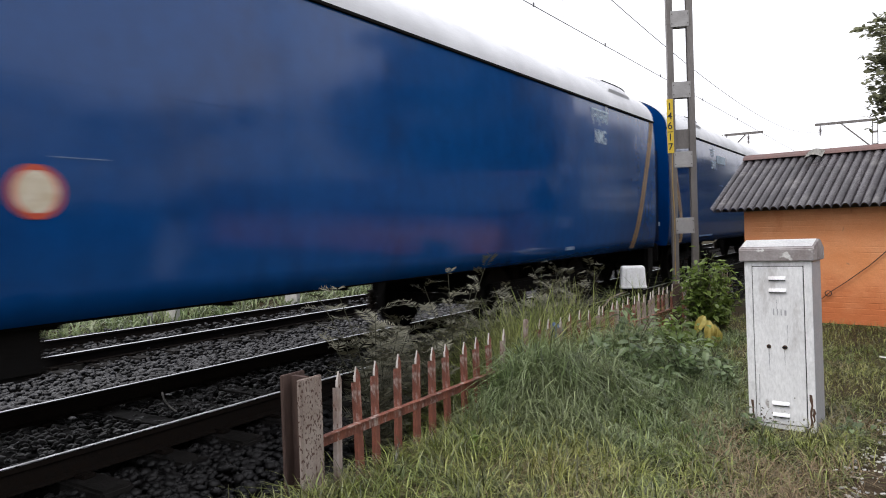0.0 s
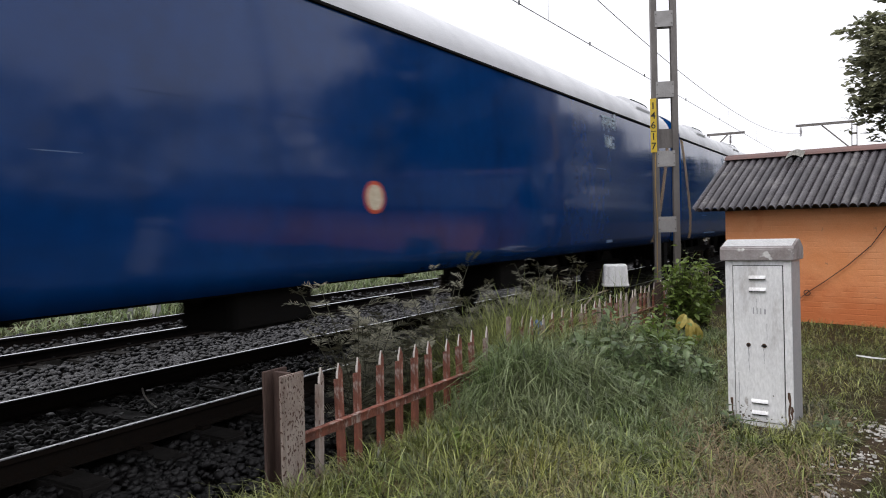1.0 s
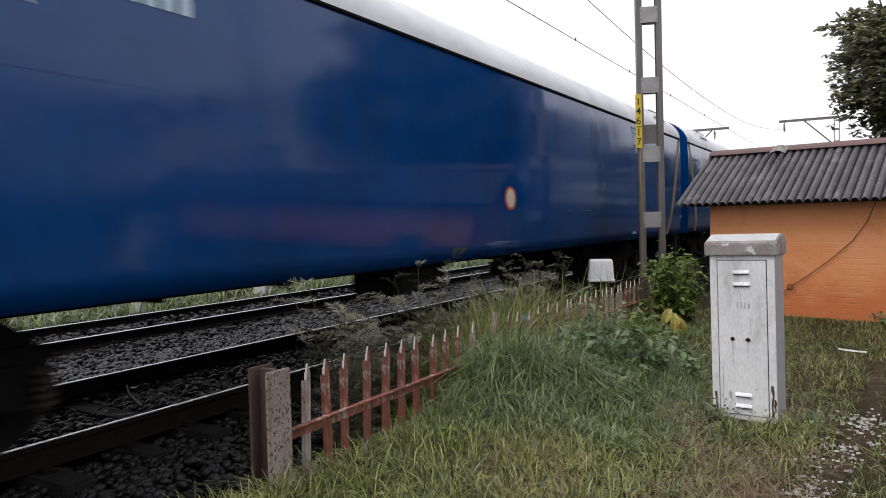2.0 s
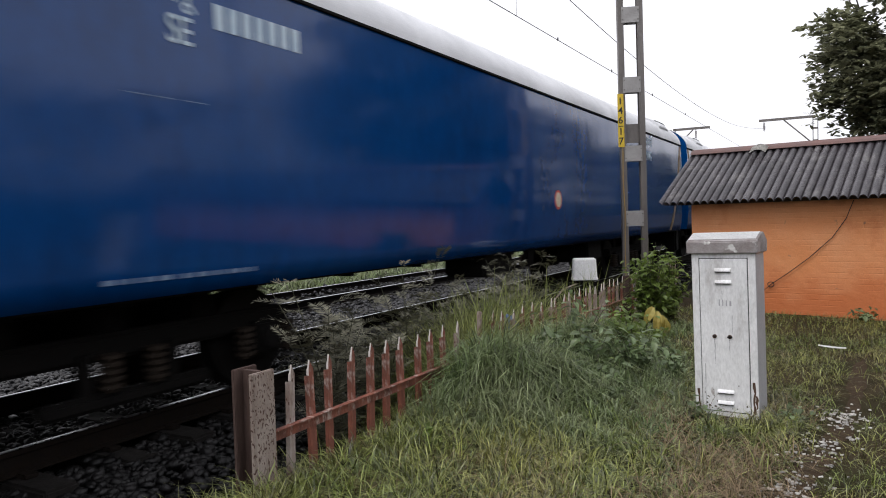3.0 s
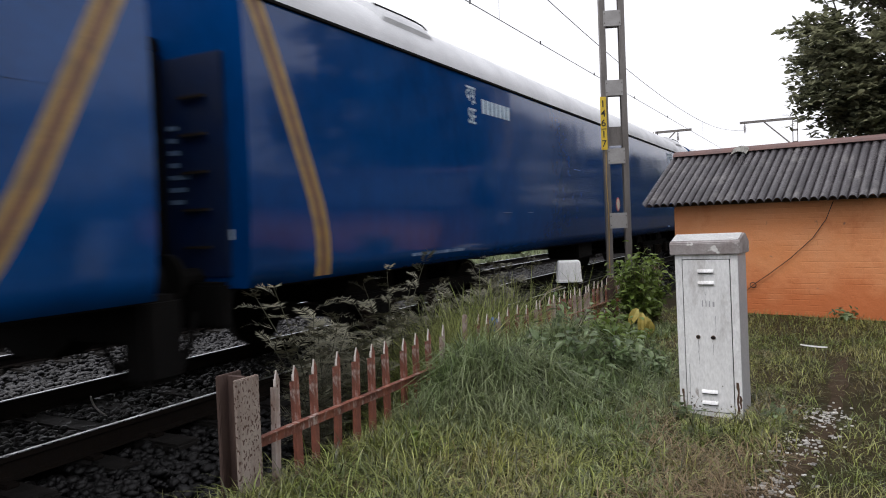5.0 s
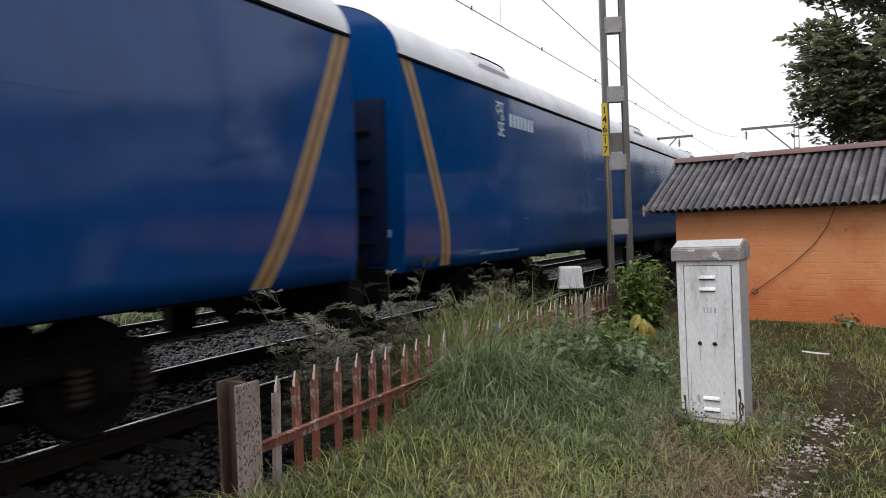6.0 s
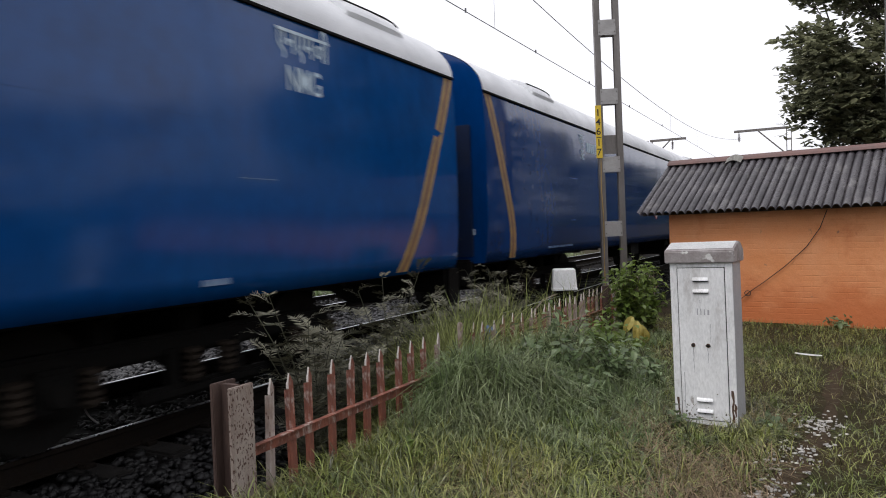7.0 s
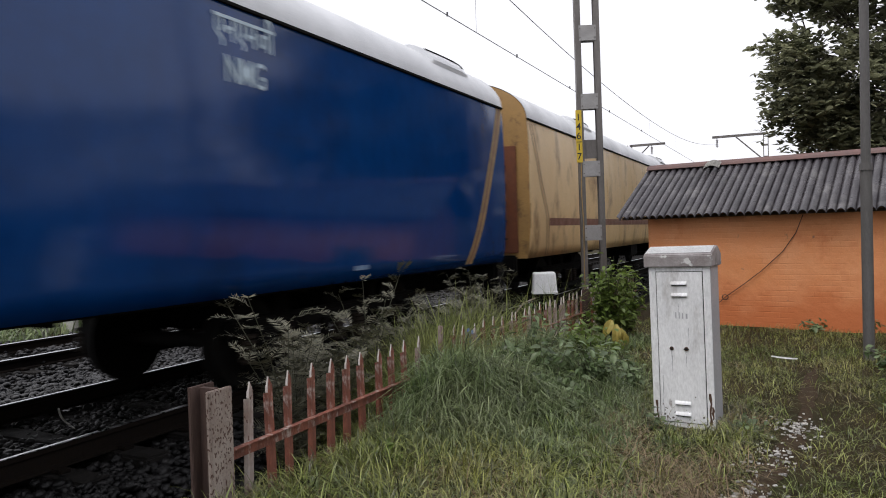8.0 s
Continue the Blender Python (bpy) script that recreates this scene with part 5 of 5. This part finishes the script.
# ---- broad-leaved and feathery plants ----
def leaf_mesh(bm, m, ln, wd, fold=0.25, droop=0.3, steps=3):
    """A pointed oval leaf in local x (length), folded along its midrib."""
    prev = None
    for i in range(steps + 2):
        f = i / (steps + 1)
        w = wd * math.sin(math.pi * min(0.98, 0.06 + 0.94 * f)) ** 0.8 * 0.5
        z = -droop * ln * f * f
        cur = [bm.verts.new(m @ Vector((ln * f, -w, z + fold * w))), bm.verts.new(m @ Vector((ln * f, 0, z))), bm.verts.new(m @ Vector((ln * f, w, z + fold * w)))]
        if prev:
            bm.faces.new((prev[0], prev[1], cur[1], cur[0]))
            bm.faces.new((prev[1], prev[2], cur[2], cur[1]))
        prev = cur


def build_feather_weed(x, y, height, seed):
    rnd = random.Random(seed)
    weed = empty("weed_plant", pose(x, y, ground_z(x, y) - 0.02, 0, 0, rnd.uniform(0, 360)))
    stem_bm, leaf_v, leaf_f = bmesh.new(), [], []
    stems = rnd.randint(6, 8)
    for s in range(stems):
        a, lean, h = rnd.uniform(0, 6.28), rnd.uniform(0.05, 0.42), height * rnd.uniform(0.7, 1.0)
        pts = [Vector((math.cos(a) * lean * h * f * f, math.sin(a) * lean * h * f * f, h * f)) for f in (0, 0.25, 0.5, 0.75, 1.0)]
        for i in range(4):
            tube(stem_bm, pts[i], pts[i + 1], 0.007 - 0.0012 * i, 0.006 - 0.0012 * i, 6)
        for j in range(17):
            f = 0.15 + 0.85 * j / 16
            i = min(3, int(f * 4))
            o = pts[i].lerp(pts[i + 1], f * 4 - i)
            b, up, ln = rnd.uniform(0, 6.28), rnd.uniform(0.15, 0.9), rnd.uniform(0.22, 0.40) * (1.15 - 0.5 * f)
            d = Vector((math.cos(b) * math.cos(up), math.sin(b) * math.cos(up), math.sin(up)))
            side = d.cross(Vector((0, 0, 1))).normalized()
            for q in range(13):
                g = (q + 1) / 13
                c = o + d * ln * g + Vector((0, 0, -0.35 * ln * g * g))
                sub = ln * 0.34 * math.sin(math.pi * (0.15 + 0.8 * g))
                for sg in (-1, 1):
                    tipv = c + side * sg * sub + d * sub * 0.55 + Vector((0, 0, rnd.uniform(-0.02, 0.02)))
                    mid = c.lerp(tipv, 0.5)
                    w = d * sub * 0.085
                    n = len(leaf_v)
                    leaf_v += [c[:], (mid + w)[:], tipv[:], (mid - w)[:]]
                    leaf_f.append((n, n + 1, n + 2, n + 3))
    part("stem", stem_bm, M_WEED_STEM, weed, "thin grey-green stems")
    ob = raw("foliage", leaf_v, leaf_f, M_WEED, weed)
    tagged(weed, "feathery grey-green weed growing from the ballast edge", "weed", "weeds along the fence")


for wx, wy, wh in ((-3.55, 4.45, 1.42), (-3.70, 4.75, 1.15), (-3.45, 5.05, 1.00), (-3.60, 5.70, 1.46), (-3.75, 5.35, 1.05), (-3.55, 6.25, 1.05), (-3.70, 6.75, 1.15), (-3.50, 7.15, 1.20),
                   (-3.60, 7.75, 1.35), (-3.50, 8.10, 1.38), (-3.72, 8.45, 1.10), (-3.40, 7.45, 1.15)):
    build_feather_weed(wx, wy, wh * 1.08, int(wy * 100))


def build_leafy_shrub(name, x, y, radius, height, count, leaf, mat, label, seed, category="shrub"):
    rnd = random.Random(seed)
    shrub = empty(name, pose(x, y, ground_z(x, y) - 0.02))
    stem, fol = bmesh.new(), bmesh.new()
    tips = []
    for s in range(max(4, count // 22)):
        a, r, h = rnd.uniform(0, 6.28), radius * rnd.uniform(0.1, 0.9), height * rnd.uniform(0.4, 1.0)
        top = Vector((math.cos(a) * r, math.sin(a) * r, h * (1.05 - 0.35 * (r / radius) ** 2)))
        mid = Vector((top.x * 0.4, top.y * 0.4, top.z * 0.6))
        tube(stem, (0, 0, 0), mid, 0.007, 0.005, 5)
        tube(stem, mid, top, 0.005, 0.002, 5)
        tips.append((mid, top))
    for i in range(count):
        mid, top = rnd.choice(tips)
        o = mid.lerp(top, rnd.uniform(-0.4, 1.0)) + Vector((rnd.gauss(0, 0.04), rnd.gauss(0, 0.04), rnd.gauss(0, 0.04)))
        o.z = max(0.02, o.z)
        m = Matrix.Translation(o) @ Euler((rnd.uniform(-0.5, 0.5), rnd.uniform(-0.5, 0.7), rnd.uniform(0, 6.28))).to_matrix().to_4x4()
        ln = leaf * rnd.uniform(0.6, 1.25)
        leaf_mesh(fol, m, ln, ln * 0.62)
    part("stem", stem, M_WEED_STEM, shrub, "thin green stems")
    part("foliage", fol, mat, shrub, "broad soft leaves")
    tagged(shrub, label, category)
    return shrub


build_leafy_shrub("shrub", -2.32, 9.70, 0.40, 1.26, 1250, 0.085, M_VINE, "bright green leafy shrub climbing the fence post", 5)
build_leafy_shrub("shrub", -2.15, 10.30, 0.38, 1.05, 800, 0.085, M_VINE, "bright green leafy shrub behind the cabinet", 6)
for i, (sx, sy, sr, sh, sc) in enumerate(((-1.95, 6.2, 0.30, 0.42, 110), (-1.75, 6.7, 0.28, 0.36, 90), (-2.2, 7.0, 0.30, 0.46, 110), (-1.6, 7.5, 0.3, 0.34, 90), (-2.0, 8.2, 0.35, 0.40, 110),
                                          (-1.95, 6.0, 0.36, 0.60, 240), (-1.65, 6.4, 0.34, 0.52, 200), (-2.25, 6.6, 0.38, 0.74, 260), (-1.9, 7.1, 0.38, 0.66, 220), (-2.3, 6.1, 0.34, 0.66, 220), (-2.1, 5.6, 0.32, 0.50, 170), (-2.5, 5.6, 0.25, 0.5, 90), (-2.5, 8.8, 0.3, 0.42, 90), (-2.2, 5.1, 0.3, 0.38, 120), (-1.7, 5.6, 0.3, 0.36, 120), (-1.4, 6.9, 0.3, 0.34, 110),
                                          (-2.35, 3.9, 0.25, 0.26, 60), (-1.9, 5.3, 0.25, 0.28, 60), (0.85, 8.9, 0.45, 0.24, 150), (0.75, 6.5, 0.40, 0.20, 130), (0.9, 7.6, 0.45, 0.26, 150),
                                          (-0.92, 5.66, 0.14, 0.15, 45), (-0.36, 5.72, 0.2, 0.13, 60), (1.6, 8.2, 0.5, 0.26, 150), (-1.5, 11.6, 0.4, 0.2, 90), (0.2, 11.5, 0.5, 0.2, 110), (1.2, 11.2, 0.5, 0.28, 130))):
    build_leafy_shrub("low_weed", sx, sy, sr, sh * (1.12 if sh > 0.49 else 1.0), int(sc * (1.1 if sh > 0.49 else 1.0)), 0.085 if sh > 0.49 else 0.075, M_MOUND if i % 4 else M_VINE, "low broad-leaved green weed in the grass", 60 + i, "weed")

bm = bmesh.new()
for i in range(4):
    leaf_mesh(bm, pose(0.05 * i - 0.06, 0.0, -0.05 * i, 25 * i - 40, 45 + 12 * i, -110 + 38 * i), 0.22 + 0.04 * (i % 2), 0.12, 0.5, 0.5)
yl = part("yellowed_leaves", bm, M_YELLOW_LEAF)
yl.matrix_basis = pose(-2.02, 8.95, 0.36)
tagged(yl, "large yellowed drooping leaves hanging from the shrub", "leaves")


# ---- tree behind the hut ----
def build_tree():
    tree = empty("tree", pose(4.6, 20.5, -0.1))
    tw = bmesh.new()
    rnd = random.Random(77)
    bm = bmesh.new()
    limbs = []

    def grow(o, d, ln, r, depth):
        p = o
        for i in range(4):
            d = (d + Vector((rnd.gauss(0, 0.12), rnd.gauss(0, 0.12), rnd.gauss(0.02, 0.08)))).normalized()
            q = p + d * ln / 4
            tube(bm, p, q, r * (1 - i * 0.13), r * (1 - (i + 1) * 0.13), 8)
            p = q
            if depth >= 2:
                limbs.append((p, d))
        if depth < 4:
            for c in range(rnd.randint(3, 4) if depth < 3 else 3):
                nd = (d * 0.55 + Vector((rnd.gauss(0, 0.65), rnd.gauss(0, 0.65), rnd.gauss(0.12, 0.40)))).normalized()
                grow(p, nd, ln * rnd.uniform(0.62, 0.80), r * 0.55, depth + 1)
        else:
            limbs.append((p, d))
    for k in range(5):
        a = k * 1.256 + 0.4
        grow(Vector((0, 0, 2.6 + 0.25 * k)), Vector((math.cos(a) * 0.9, math.sin(a) * 0.9, 0.55)).normalized(), 2.0, 0.12, 1)
    tube(bm, (0, 0, -0.3), (0.05, 0, 2.0), 0.22, 0.18, 12)
    tube(bm, (0.05, 0, 2.0), (0.0, 0.05, 4.2), 0.18, 0.11, 12)
    part("trunk", bm, M_BARK, tree, "grey-brown branching trunk")
    rng = np.random.default_rng(8)
    clumps = []
    # lobes of the crown: middle, half-axes, share of the clumps
    lobes = [((-2.4, -0.5, 4.75), (2.6, 2.3, 1.25), 120), ((-4.4, -1.5, 5.30), (0.85, 0.9, 0.62), 26), ((-4.3, -1.5, 4.25), (0.85, 0.9, 0.42), 22),
             ((-2.9, -0.9, 3.55), (1.6, 1.4, 0.55), 48), ((-3.7, -1.2, 7.05), (1.5, 1.2, 0.42), 30), ((-1.2, 0.0, 7.5), (3.0, 2.6, 1.7), 130),
             ((0.9, 0.5, 5.5), (3.4, 3.0, 2.5), 190), ((-0.8, 0.0, 9.2), (2.8, 2.5, 1.4), 60)]
    for mid, axes, share in lobes:
        for k in range(share):
            d = rng.normal(0, 1, 3)
            d /= np.linalg.norm(d)
            r = rng.uniform(0.25, 1.0) ** 0.45
            c = np.array(mid) + d * r * np.array(axes) * (1 + 0.14 * noise.noise(Vector(d * 2.4)))
            clumps.append((c, rng.uniform(0.26, 0.50)))
    C = np.concatenate([c + np.clip(rng.normal(0, 0.55, (int(58 * r), 3)), -1.2, 1.2) * r for c, r in clumps])
    for c, r in clumps[::3]:
        o = min((p for p, d in limbs), key=lambda p: (Vector(c) - p).length)
        tube(tw, o, Vector(c), 0.018, 0.006, 5)
    tagged(part("twigs", tw, M_BARK, tree, "thin leafy twigs"), kind="stuff")
    vs, fs = [], []
    off = 0
    for c in C:
        k = rng.integers(5, 8)
        a0 = rng.uniform(0, 6.28)
        up = rng.uniform(-0.1, 0.7)
        for j in range(k):
            a = a0 + j * 6.28 / k + rng.normal(0, 0.2)
            ln, e = rng.uniform(0.13, 0.24), up + rng.normal(0, 0.25)
            d = np.array([math.cos(a) * math.cos(e), math.sin(a) * math.cos(e), math.sin(e)])
            s = np.array([-math.sin(a), math.cos(a), rng.normal(0, 0.3)]) * ln * 0.24
            m1, m2 = c + d * ln * 0.45, c + d * ln * 0.8 - (0, 0, 0.02)
            vs += [c, m1 + s, m1 - s, m2 + s * 0.8, m2 - s * 0.8, c + d * ln - (0, 0, 0.035)]
            fs += [(off, off + 1, off + 2), (off + 1, off + 3, off + 4), (off + 1, off + 4, off + 2), (off + 3, off + 5, off + 4)]
            off += 6
    crown = fast("crown", np.array(vs), np.array(fs), M_LEAF)
    crown.parent = tree
    crown["label"] = "dense crown of dark glossy leaves in rosettes"
    tagged(tree, "broad-leaved evergreen tree with dark leaves behind the hut", "tree")


build_tree()


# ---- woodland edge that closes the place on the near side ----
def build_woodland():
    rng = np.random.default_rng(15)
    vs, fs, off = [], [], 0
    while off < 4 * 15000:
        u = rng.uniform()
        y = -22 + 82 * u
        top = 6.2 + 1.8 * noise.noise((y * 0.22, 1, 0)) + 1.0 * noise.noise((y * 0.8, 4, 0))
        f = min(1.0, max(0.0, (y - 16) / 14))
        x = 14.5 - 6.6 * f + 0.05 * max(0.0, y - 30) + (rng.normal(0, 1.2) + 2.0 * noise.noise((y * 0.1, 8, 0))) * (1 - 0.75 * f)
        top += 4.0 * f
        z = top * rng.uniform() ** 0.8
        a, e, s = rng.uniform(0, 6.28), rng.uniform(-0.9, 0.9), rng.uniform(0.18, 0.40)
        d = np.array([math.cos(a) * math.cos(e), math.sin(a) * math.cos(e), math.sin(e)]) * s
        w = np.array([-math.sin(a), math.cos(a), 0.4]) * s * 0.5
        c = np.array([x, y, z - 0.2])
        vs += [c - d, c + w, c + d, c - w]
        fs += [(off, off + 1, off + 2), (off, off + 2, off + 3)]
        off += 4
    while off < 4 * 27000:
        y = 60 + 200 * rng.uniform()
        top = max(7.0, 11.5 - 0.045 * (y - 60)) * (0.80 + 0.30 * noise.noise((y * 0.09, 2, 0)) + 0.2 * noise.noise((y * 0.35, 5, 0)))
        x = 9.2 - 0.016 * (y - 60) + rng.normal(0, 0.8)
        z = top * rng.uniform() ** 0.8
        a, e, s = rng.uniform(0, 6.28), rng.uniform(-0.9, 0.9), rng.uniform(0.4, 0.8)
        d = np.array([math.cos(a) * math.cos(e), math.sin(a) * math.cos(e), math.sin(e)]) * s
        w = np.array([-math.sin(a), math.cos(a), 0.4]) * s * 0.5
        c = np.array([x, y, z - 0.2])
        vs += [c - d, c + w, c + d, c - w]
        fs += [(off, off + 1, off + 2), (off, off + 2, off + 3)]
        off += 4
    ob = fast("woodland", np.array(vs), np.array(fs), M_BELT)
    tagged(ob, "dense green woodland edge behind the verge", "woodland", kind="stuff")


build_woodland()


motions()
